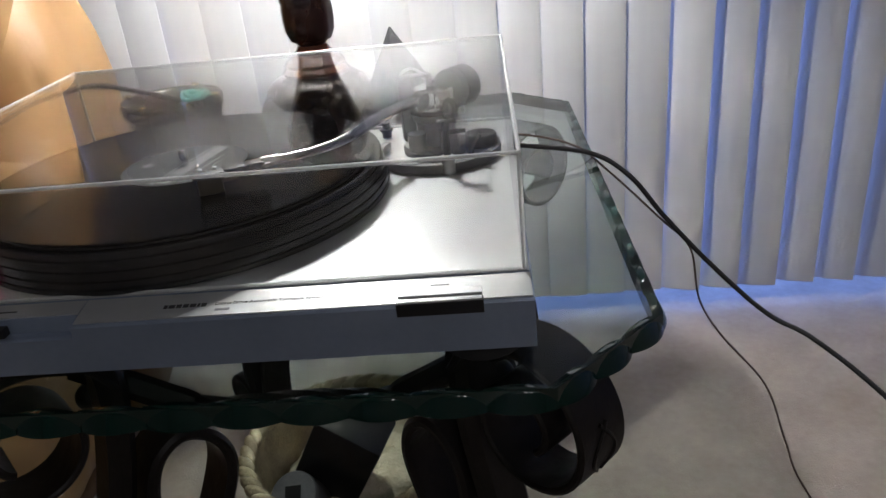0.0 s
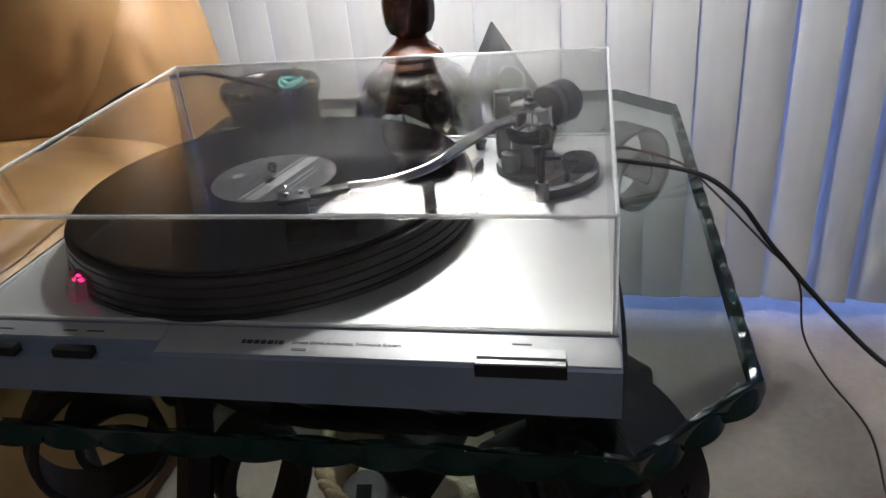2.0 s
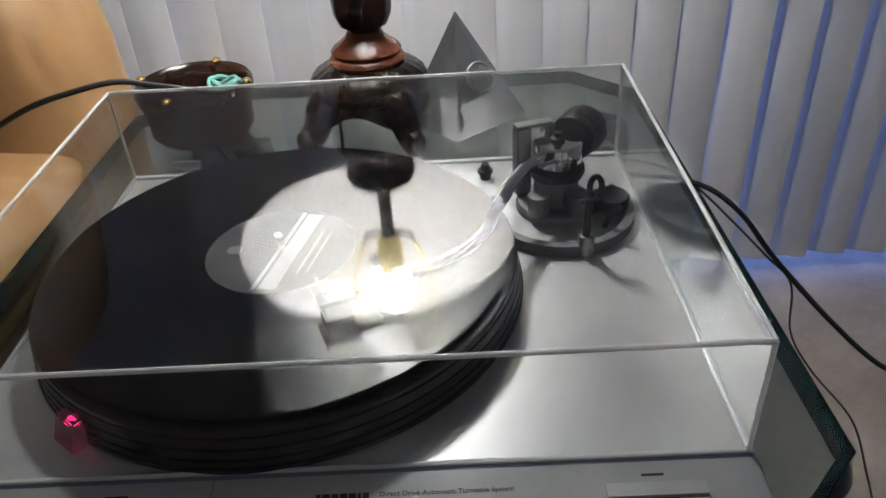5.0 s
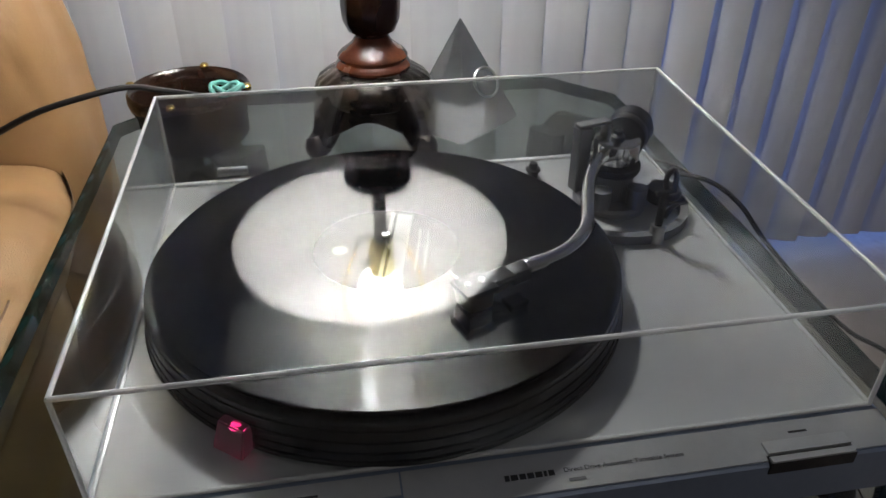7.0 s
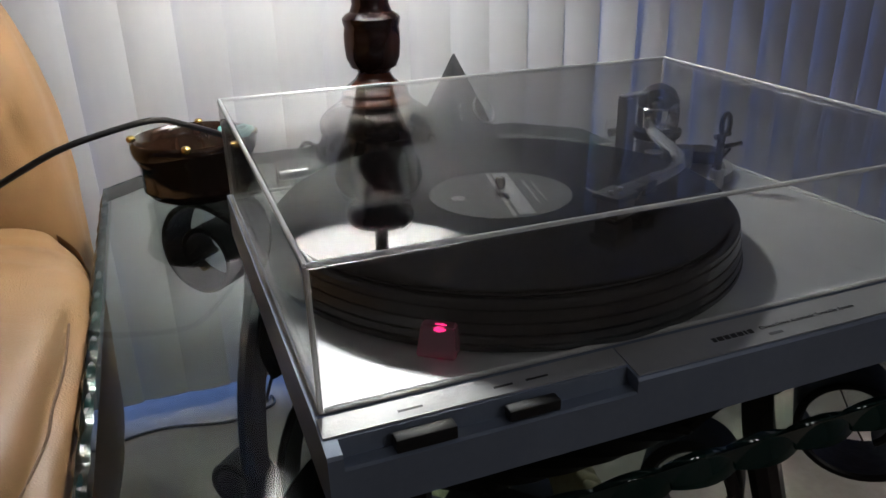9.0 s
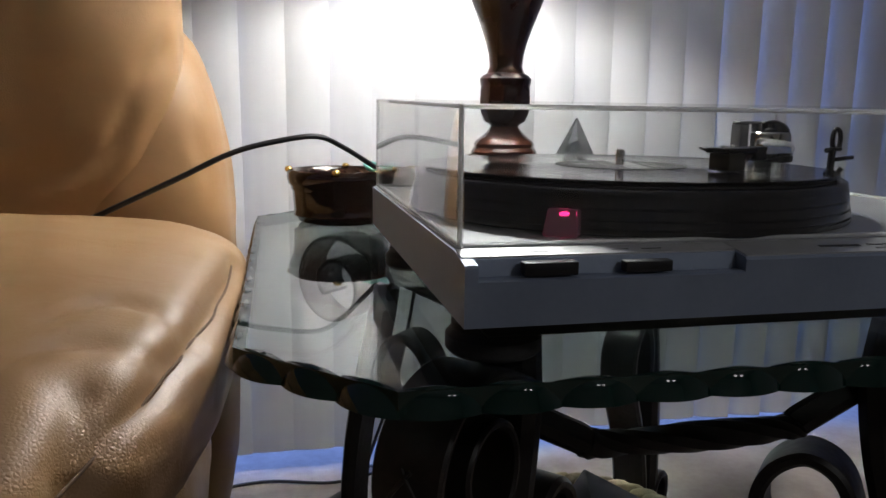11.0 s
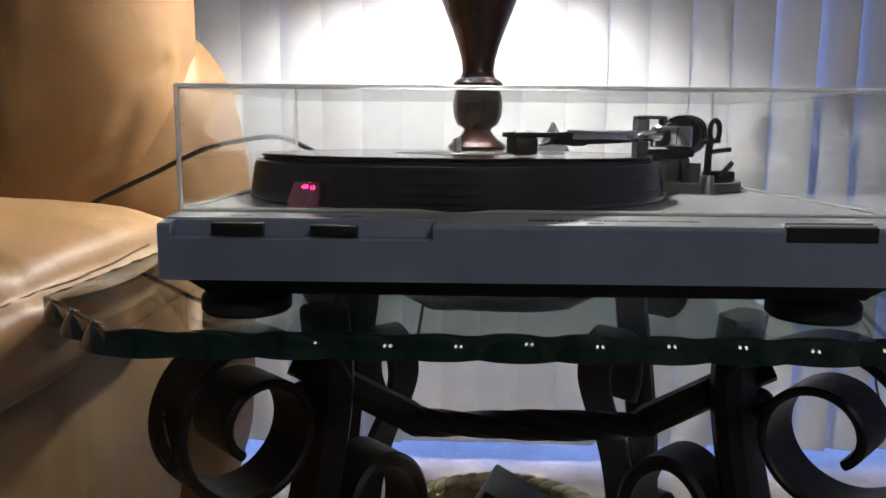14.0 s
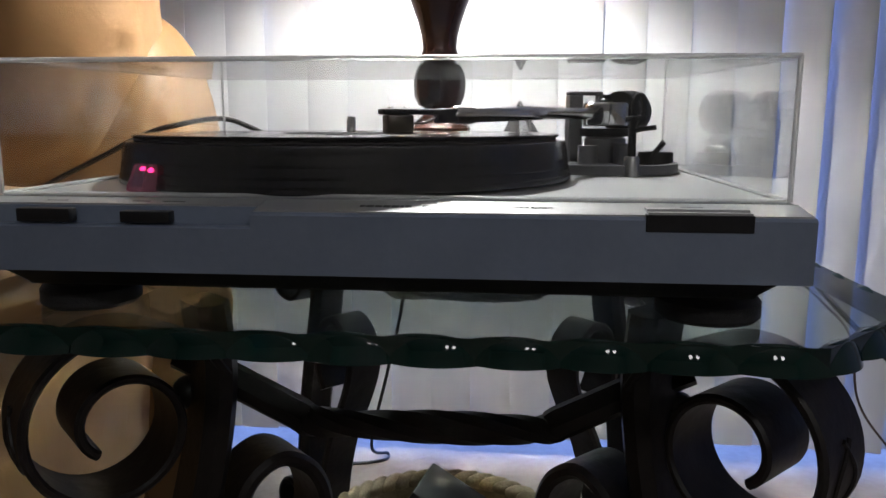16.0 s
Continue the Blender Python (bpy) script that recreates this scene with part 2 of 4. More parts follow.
M_TEAL = varied("teal_yarn", (0.10, 0.32, 0.28), (0.22, 0.52, 0.46), 60, 0.7, bump=0.6, bump_scale=200)
M_CRYSTAL, _n, _l, _b = material("crystal")
_b.inputs["Base Color"].default_value = (0.94, 0.95, 0.96, 1)
_t, _x = _n.new("ShaderNodeBsdfTransparent"), _n.new("ShaderNodeMixShader")
_t.inputs[0].default_value, _x.inputs[0].default_value = (0.93, 0.94, 0.95, 1), 0.18
_l.new(_b.outputs[0], _x.inputs[1])
_l.new(_t.outputs[0], _x.inputs[2])
_l.new(_x.outputs[0], _n["Material Output"].inputs[0])
_b.inputs["Transmission Weight"].default_value, _b.inputs["Roughness"].default_value, _b.inputs["IOR"].default_value = 1.0, 0.0, 1.5
M_PINK, _n, _l, _b = material("pink_strobe_plastic")
_b.inputs["Base Color"].default_value = (0.62, 0.27, 0.36, 1)
_b.inputs["Transmission Weight"].default_value, _b.inputs["Roughness"].default_value = 0.60, 0.15
M_LED = glowing("strobe_led", (1.0, 0.04, 0.25), 1.8, (0.8, 0.05, 0.2))
M_BULB = glowing("bulb_glow", (1.0, 0.98, 0.95), 30.0)
M_ROOMBULB = glowing("frosted_globe", (0.96, 0.95, 0.97), 3.0)
M_DUSK = glowing("dusk_glow", (0.20, 0.36, 1.0), 0.45, (0.05, 0.08, 0.2))
M_CORD = varied("black_cord", (0.008, 0.008, 0.009), (0.02, 0.018, 0.018), 40, 0.45)
M_BROWNCORD = varied("brown_cord", (0.05, 0.032, 0.024), (0.09, 0.06, 0.045), 40, 0.5)
M_WHITECORD = varied("white_cord", (0.55, 0.53, 0.50), (0.7, 0.68, 0.65), 40, 0.45)
M_LABEL = varied("record_label_paper", (0.045, 0.045, 0.046), (0.07, 0.07, 0.071), 30, 0.7, Specular_IOR_Level=0.12)
M_LABEL2 = varied("record_label_light", (0.20, 0.20, 0.20), (0.29, 0.29, 0.288), 30, 0.7, Specular_IOR_Level=0.12)
M_INK = varied("black_ink", (0.015, 0.015, 0.016), (0.03, 0.03, 0.03), 40, 0.5)
M_WICKER = varied("wicker", (0.20, 0.155, 0.095), (0.42, 0.34, 0.22), 40, 0.75, bump=0.8, bump_scale=150, random_tone=0.2)
M_CLOTH = varied("beige_cloth", (0.40, 0.35, 0.25), (0.56, 0.50, 0.38), 30, 0.9, bump=0.7, bump_scale=200)
M_FRAME = varied("white_window_frame", (0.60, 0.62, 0.66), (0.7, 0.72, 0.75), 8, 0.4)
M_PANE = clear("window_pane", (0.92, 0.94, 0.95), 1.5)

# ---- mesh tools ----
def finish(bm, smooth=40):
    bmesh.ops.recalc_face_normals(bm, faces=bm.faces[:])
    lim = radians(smooth)
    for f in bm.faces:
        f.smooth = True
    for e in bm.edges:
        if len(e.link_faces) == 2 and e.calc_face_angle(0) > lim:
            e.smooth = False


def part(name, bm, mat, parent=None, label="", smooth=40):
    me = bpy.data.meshes.new(name)
    finish(bm, smooth)
    bm.to_mesh(me)
    bm.free()
    me.materials.append(mat)
    o = new(name, me)
    if parent:
        o.parent = parent
    if label:
        o["label"] = label
    return o


def share(name, ob, m, parent, label=""):
    """Another piece on the same mesh."""
    o = new(name, ob.data)
    o.parent = parent
    o.matrix_local = m
    if label:
        o["label"] = label
    return o


def thing(name, label, category, group="", kind="", at=(0, 0, 0)):
    e = new(name)
    e.empty_display_size = 0.02
    e.location = at
    return tagged(e, label, category, group, kind)


def box(x0, x1, y0, y1, z0, z1, bevel=0.0, seg=2, bm=None):
    bm = bm or bmesh.new()
    r = bmesh.ops.create_cube(bm, size=1)
    vs = r["verts"]
    bmesh.ops.scale(bm, vec=(x1 - x0, y1 - y0, z1 - z0), verts=vs)
    bmesh.ops.translate(bm, vec=((x0 + x1) / 2, (y0 + y1) / 2, (z0 + z1) / 2), verts=vs)
    if bevel:
        es = list({e for v in vs for e in v.link_edges})
        bmesh.ops.bevel(bm, geom=es, offset=bevel, segments=seg, affect="EDGES", profile=0.5)
    return bm


def lathe(profile, seg=48, at=(0, 0, 0), bm=None, wave=None):
    """A turned body; profile: (radius, z) from bottom to top. wave(a, z): factor on the radius."""
    bm = bm or bmesh.new()
    rings = []
    for r, z in profile:
        ring = []
        for i in range(seg):
            a = 2 * math.pi * i / seg
            q = r * (wave(a, z) if wave else 1)
            ring.append(bm.verts.new((at[0] + q * math.cos(a), at[1] + q * math.sin(a), at[2] + z)))
        rings.append(ring)
    for a, b in zip(rings, rings[1:]):
        for i in range(seg):
            j = (i + 1) % seg
            bm.faces.new((a[i], a[j], b[j], b[i]))
    if profile[0][0] > 1e-6:
        bm.faces.new(rings[0][::-1])
    if profile[-1][0] > 1e-6:
        bm.faces.new(rings[-1])
    bmesh.ops.remove_doubles(bm, verts=bm.verts[:], dist=1e-6)
    return bm


def spline(points, n=12):
    """Catmull-Rom through the points."""
    p = [Vector(q) for q in points]
    p = [2 * p[0] - p[1]] + p + [2 * p[-1] - p[-2]]
    out = []
    for i in range(1, len(p) - 2):
        for k in range(n):
            t = k / n
            out.append(0.5 * (2 * p[i] + (p[i + 1] - p[i - 1]) * t + (2 * p[i - 1] - 5 * p[i] + 4 * p[i + 1] - p[i + 2]) * t * t + (3 * p[i] - p[i - 1] - 3 * p[i + 1] + p[i + 2]) * t ** 3))
    out.append(p[-2])
    return out


def sweep(path, section, side=None, scale=None, bm=None):
    """Sweep a closed section [(a, b)] along a path; side: a fixed direction for a, else carried along. section may be a function of 0..1."""
    bm = bm or bmesh.new()
    path = [Vector(q) for q in path]
    rings, n = [], len(path)
    ref = Vector(side) if side else None
    for i, q in enumerate(path):
        tan = (path[min(i + 1, n - 1)] - path[max(i - 1, 0)]).normalized()
        if ref is None:
            ref = tan.orthogonal().normalized()
        a = (ref - tan * ref.dot(tan)).normalized()
        b = tan.cross(a)
        if side is None:
            ref = a
        sec = section(i / (n - 1)) if callable(section) else section
        rings.append([bm.verts.new(q + a * u + b * v) for u, v in sec])
    k = len(rings[0])
    for r, s in zip(rings, rings[1:]):
        for i in range(k):
            bm.faces.new((r[i], r[(i + 1) % k], s[(i + 1) % k], s[i]))
    bm.faces.new(rings[0][::-1])
    bm.faces.new(rings[-1])
    return bm


def circle(r, n=10):
    return [(r * math.cos(2 * math.pi * i / n), r * math.sin(2 * math.pi * i / n)) for i in range(n)]


def tube(points, r, n=10, steps=10, bm=None):
    return sweep(spline(points, steps), circle(r, n), bm=bm)


def flat(w, t, c=0.25):
    """A flat bar's section, w along the side direction, t thick, with softened corners."""
    e = t * c
    w, t = w / 2, t / 2
    return [(-w + e, -t), (w - e, -t), (w, -t + e), (w, t - e), (w - e, t), (-w + e, t), (-w, t - e), (-w, -t + e)]


def puff(size, at=(0, 0, 0), p=3.2, n=40, wrinkle=0.0, freq=6.0, turn=None, seed=0.0, bm=None, plan=None):
    """A stuffed, rounded block: a superellipsoid with soft wrinkles."""
    bm = bm or bmesh.new()
    r = bmesh.ops.create_uvsphere(bm, u_segments=n * 2, v_segments=n, radius=1)
    for v in r["verts"]:
        d = v.co.copy()
        a = plan or p
        k = ((abs(d.x) ** a + abs(d.y) ** a) ** (p / a) + abs(d.z) ** p) ** (-1 / p)
        q = Vector((d.x * k * size[0] / 2, d.y * k * size[1] / 2, d.z * k * size[2] / 2))
        if wrinkle:
            w = noise.fractal(q * freq + Vector((seed, seed * 2, 0)), 0.9, 2.1, 4)
            w2 = -abs(noise.noise(Vector((q.x * freq * 0.7, q.y * freq * 2.1, q.z * freq * 1.3)) + Vector((seed, 0, 7))))
            q += d * wrinkle * (w * 0.6 + w2)
        if turn:
            q = turn @ q
        v.co = q + Vector(at)
    return bm


def writing(name, text, size, m, mat, parent, wide=0.0):
    c = bpy.data.curves.new(name, "FONT")
    c.body, c.size, c.extrude = text, size, 0.0001
    o = new(name + "_tmp", c)
    bpy.context.view_layer.update()
    me = bpy.data.meshes.new_from_object(o.evaluated_get(bpy.context.evaluated_depsgraph_get()))
    bpy.data.objects.remove(o)
    if wide:
        xs = [v.co.x for v in me.vertices]
        k = wide / (max(xs) - min(xs))
        for v in me.vertices:
            v.co.x *= k
    me.materials.append(mat)
    o = new(name, me)
    o.parent = parent
    o.matrix_local = m
    return o


# ---- the room ----
FLOOR, GLASS = 0.065, 0.570
WX0, WX1, WY0, WY1, CEIL = -2.2, 2.4, -3.2, 1.12, 2.50


def structure(name, bm, mat, label, category):
    return tagged(part(name, bm, mat), label, category, kind="structure")


def carpet():
    bm = bmesh.new()
    bmesh.ops.create_grid(bm, x_segments=60, y_segments=60, size=0.5)
    for v in bm.verts:
        v.co = Vector((WX0 + (v.co.x + 0.5) * (WX1 - WX0), WY0 + (v.co.y + 0.5) * (WY1 - WY0), FLOOR + 0.002 * noise.noise(v.co * 40)))
    bmesh.ops.solidify(bm, geom=bm.faces[:], thickness=0.03)
    return structure("floor", bm, M_CARPET, "beige cut-pile carpet floor of the room", "floor")


carpet()
structure("ceiling", box(WX0 - 0.1, WX1 + 0.1, WY0 - 0.1, WY1 + 0.1, CEIL, CEIL + 0.1), M_CEIL, "plain white textured ceiling over the room", "ceiling")
structure("wall_west", box(WX0 - 0.1, WX0, WY0, WY1, FLOOR - 0.03, CEIL), M_WALL, "plain off-white painted side wall of room", "wall")
structure("wall_east", box(WX1, WX1 + 0.1, WY0, WY1, FLOOR - 0.03, CEIL), M_WALL, "plain off-white painted side wall of room", "wall")
structure("wall_south", box(WX0 - 0.1, WX1 + 0.1, WY0 - 0.1, WY0, FLOOR - 0.03, CEIL), M_WALL, "plain off-white painted rear wall of room", "wall")


def window_wall():
    x0, x1, z1 = -1.20, 1.55, 2.08
    bm = box(WX0 - 0.1, x0, WY1, WY1 + 0.12, FLOOR - 0.03, CEIL)
    box(x1, WX1 + 0.1, WY1, WY1 + 0.12, FLOOR - 0.03, CEIL, bm=bm)
    box(x0, x1, WY1, WY1 + 0.12, z1, CEIL, bm=bm)
    structure("wall_north", bm, M_WALL, "off-white wall around the wide glass door", "wall")
    w = thing("window_1", "wide sliding glass door behind the blinds", "window", kind="structure")
    bm = box(x0, x1, WY1 + 0.02, WY1 + 0.08, FLOOR - 0.03, FLOOR + 0.012, 0.004)
    part("sill", bm, M_FRAME, w)
    for a, b in ((x0, x0 + 0.05), (0.15, 0.21), (x1 - 0.05, x1)):
        part("window_frame", box(a, b, WY1 + 0.03, WY1 + 0.07, FLOOR + 0.012, z1 - 0.05, 0.004), M_FRAME, w)
    part("window_frame", box(x0, x1, WY1 + 0.03, WY1 + 0.07, z1 - 0.05, z1, 0.004), M_FRAME, w)
    for a, b in ((x0 + 0.05, 0.15), (0.21, x1 - 0.05)):
        p = part("pane", box(a, b, WY1 + 0.046, WY1 + 0.052, FLOOR + 0.012, z1 - 0.05), M_PANE, w)
        p.visible_shadow = False
    bd = part("backdrop", box(x0 - 0.6, x1 + 0.6, WY1 + 0.50, WY1 + 0.52, FLOOR - 0.4, 2.6), M_DUSK)
    tagged(bd, "blue dusk light outside the glass door", "sky", kind="structure")


window_wall()

# ---- vertical blinds ----
BLIND_Y = 0.95


def blinds():
    w = thing("vertical_blind", "white vinyl vertical blind slats, closed across the glass door", "blind")
    part("headrail", box(-1.25, 1.60, BLIND_Y - 0.03, BLIND_Y + 0.03, 2.14, 2.19, 0.004), M_FRAME, w)
    bm = bmesh.new()
    h, n = 2.035, 10
    front, back = [], []
    for k in range(n + 1):
        u = k / n - 0.5
        bow = 0.006 * (1 - 4 * u * u)
        front.append([bm.verts.new((u * 0.089, -bow, z)) for z in (0, h)])
        back.append([bm.verts.new((u * 0.089, -bow + 0.0009, z)) for z in (0, h)])
    for k in range(n):
        bm.faces.new((front[k][0], front[k + 1][0], front[k + 1][1], front[k][1]))
        bm.faces.new((back[k][0], back[k][1], back[k + 1][1], back[k + 1][0]))
        bm.faces.new((front[k][0], back[k][0], back[k + 1][0], front[k + 1][0]))
        bm.faces.new((front[k][1], front[k + 1][1], back[k + 1][1], back[k][1]))
    bm.faces.new((front[0][0], front[0][1], back[0][1], back[0][0]))
    bm.faces.new((front[n][0], back[n][0], back[n][1], front[n][1]))
    first = part("slat", bm, M_SLAT, w)
    rnd = random.Random(4)
    pitch = 0.0725
    for i in range(-17, 22):
        x = 0.0295 + i * pitch
        turn = -5.0 + rnd.uniform(-1.2, 1.2)
        if x > 0.50:
            turn = -20 + rnd.uniform(-4, 4)
        m = pose(x, BLIND_Y + rnd.uniform(-0.002, 0.002), 0.104 + rnd.uniform(-0.002, 0.002), rnd.uniform(-0.12, 0.12), rnd.uniform(-0.12, 0.12), turn)
        if i == -17:
            first.matrix_local = m
        else:
            share("slat", first, m, w)


blinds()

# ---- glass table ----
TX = 0.012          # the base's middle
LEGS = [(-1, -1), (1, -1), (1, 1), (-1, 1)]
OUTLINE = [(-0.248, 0.000), (0.226, 0.000), (0.306, 0.080), (0.306, 0.660), (0.232, 0.738), (-0.252, 0.738), (-0.332, 0.660), (-0.332, 0.088)]


def glass_table():
    t = thing("glass_table", "octagonal glass table with chipped green edge on dark scrolled iron base", "table", at=(0, 0, FLOOR))
    up = Matrix.Translation((0, 0, -FLOOR))
    bm = bmesh.new()
    lo = [bm.verts.new((x, y, GLASS - 0.0135)) for x, y in OUTLINE]
    hi = [bm.verts.new((x, y, GLASS)) for x, y in OUTLINE]
    bm.faces.new(lo[::-1])
    bm.faces.new(hi)
    for i in range(8):
        j = (i + 1) % 8
        bm.faces.new((lo[i], lo[j], hi[j], hi[i]))
    bm.transform(up)
    bm.normal_update()
    for f in bm.faces:
        f.material_index = 0 if abs(f.normal.z) > 0.5 else 1
    top = part("glass_top", bm, M_GLASS, t, "clear greenish glass top")
    top.data.materials.append(M_CHIP)
    # the hand-chipped edge: overlapping shell-shaped flakes
    bm = bmesh.new()
    rows = []
    for k in range(17):
        u = k / 8 - 1
        h = 0.0150 * (1 - 0.26 * u * u) + 0.0010 * u
        row = []
        for q in range(8):
            z = h * q / 7
            f = z - 0.0070
            out = 0.0036 - 0.0062 * u * u - 0.45 * f - 12 * f * f
            if q == 7:
                out -= 0.0008
            row.append(bm.verts.new((u * 0.5, out, z - 0.0070)))
        row.append(bm.verts.new((u * 0.5, -0.0070, h - 0.0085)))
        row.append(bm.verts.new((u * 0.5, -0.0070, -0.0068)))
        rows.append(row)
    for p_, q_ in zip(rows, rows[1:]):
        for k in range(10):
            bm.faces.new((p_[k], p_[(k + 1) % 10], q_[(k + 1) % 10], q_[k]))
    bm.faces.new(rows[0])
    bm.faces.new(rows[-1][::-1])
    chip = None
    rnd = random.Random(7)
    for i in range(8):
        a, b = Vector((*OUTLINE[i], 0)), Vector((*OUTLINE[(i + 1) % 8], 0))
        n = max(2, round((b - a).length / 0.042))
        d = (b - a) / n
        ang = math.degrees(math.atan2(d.y, d.x))
        for k in range(n):
            c = a + d * (k + 0.5)
            m = pose(c.x, c.y, GLASS - 0.0070 - FLOOR, rnd.uniform(-2, 2), rnd.uniform(-0.8, 0.2), ang + 180) @ Matrix.Diagonal((d.length * 1.10, 1, rnd.uniform(0.97, 1.05), 1))
            if chip is None:
                chip = part("edge_chip", bm, M_CHIP, t)
                chip.matrix_local = m
            else:
                share("edge_chip", chip, m, t)
    # scrolled legs, each in its own upright diagonal plane: u outwards, z up
    def plane(points):
        return [(u, 0, z - FLOOR) for u, z in points]

    def volute(uc, zc, r0, r1, a0, a1, n=56):
        return [(uc + (r0 + (r1 - r0) * k / n) * math.cos(a0 + (a1 - a0) * k / n), zc + (r0 + (r1 - r0) * k / n) * math.sin(a0 + (a1 - a0) * k / n)) for k in range(n + 1)]

    up_scroll = [(0.006, 0.500), (0.022, 0.526)] + volute(0.081, 0.480, 0.067, 0.020, radians(122), radians(-405), 66)
    post = [(q.x, q.y) for q in spline([(0.012, 0.552, 0), (0.008, 0.500, 0), (0.016, 0.440, 0), (0.036, 0.360, 0), (0.055, 0.270, 0), (0.065, 0.180, 0), (0.066, 0.110, 0), (0.078, FLOOR + 0.008, 0)], 8)]
    low_scroll = [(q.x, q.y) for q in spline([(0.030, FLOOR + 0.006, 0), (0.016, 0.120, 0), (0.004, 0.190, 0), (-0.020, 0.260, 0), (-0.055, 0.325, 0), (-0.071, 0.370, 0), (-0.062, 0.405, 0), (-0.036, 0.424, 0), (-0.010, 0.414, 0), (0.004, 0.385, 0), (0.006, 0.350, 0), (-0.006, 0.324, 0)], 8)]
    foot_scroll = volute(0.094, FLOOR + 0.052, 0.048, 0.018, radians(250), radians(-170))
    made = {}
    for name, pts, w, th in (("scroll", up_scroll, 0.050, 0.0065), ("post", post, 0.046, 0.024), ("scroll", low_scroll, 0.050, 0.012), ("foot", foot_scroll, 0.052, 0.011)):
        for k, (sx, sy) in enumerate(LEGS):
            m = pose(TX + sx * (0.150 if sy < 0 else 0.176), 0.37 + sy * 0.222, 0, 0, 0, math.degrees(math.atan2(sy, sx)))
            key = (name, w, len(pts))
            if key not in made:
                made[key] = part(name, sweep(plane(pts), flat(w, th, 0.3), side=(0, 1, 0)), M_IRON, t)
                made[key].matrix_local = m
            else:
                share(name, made[key], m, t)
    # carved leaf sprig on each scroll, and the bolt head at each joint
    for k, (sx, sy) in enumerate(LEGS):
        m = pose(TX + sx * (0.150 if sy < 0 else 0.176), 0.37 + sy * 0.222, 0, 0, 0, math.degrees(math.atan2(sy, sx)))
        if k == 0:
            bm = bmesh.new()
            for s in (-1, 1):
                pts = [(0.081 + (0.0593 + 0.00076 * (i - 2.5)) * math.cos(0.15 * i - 0.38), s * (0.002 + 0.010 * math.sin(i * 0.75)), 0.480 + (0.0593 + 0.00076 * (i - 2.5)) * math.sin(0.15 * i - 0.38) - FLOOR) for i in range(6)]
                tube(pts, 0.0018, 6, 5, bm=bm)
            sprig = part("sprig", bm, M_IRON, t)
            sprig.matrix_local = m
            bm = bmesh.new()
            bmesh.ops.create_uvsphere(bm, u_segments=16, v_segments=10, radius=0.013)
            knob = part("knob", bm, M_IRON, t)
            knob.matrix_local = pose(TX - 0.178, 0.150, 0.478 - FLOOR)
        else:
            share("sprig", sprig, m, t)
            share("knob", knob, pose(TX + sx * 0.178, 0.37 + sy * 0.220, 0.478 - FLOOR), t)
    # twisted stretchers along front and back
    def twisted(f):
        s = flat(0.0235, 0.0185, 0.3)
        a = radians(360) * max(0, min(1, (f - 0.3) / 0.4))
        return [(u * math.cos(a) - v * math.sin(a), u * math.sin(a) + v * math.cos(a)) for u, v in s]

    for y in (0.152, 0.588):
        pts = spline([(-0.185, y, 0.508), (-0.160, y, 0.496), (-0.100, y, 0.466), (-0.080, y, 0.458), (0.0, y, 0.457), (0.080, y, 0.458), (0.100, y, 0.466), (0.160, y, 0.496), (0.185, y, 0.508)], 10)
        part("stretcher", sweep([Vector((q.x + TX, q.y, q.z - FLOOR)) for q in pts], twisted), M_IRON, t)


glass_table()

# ---- turntable ----
SP = Vector((-0.047, 0.186))      # spindle
PLATE = 0.6365                    # top of the plinth


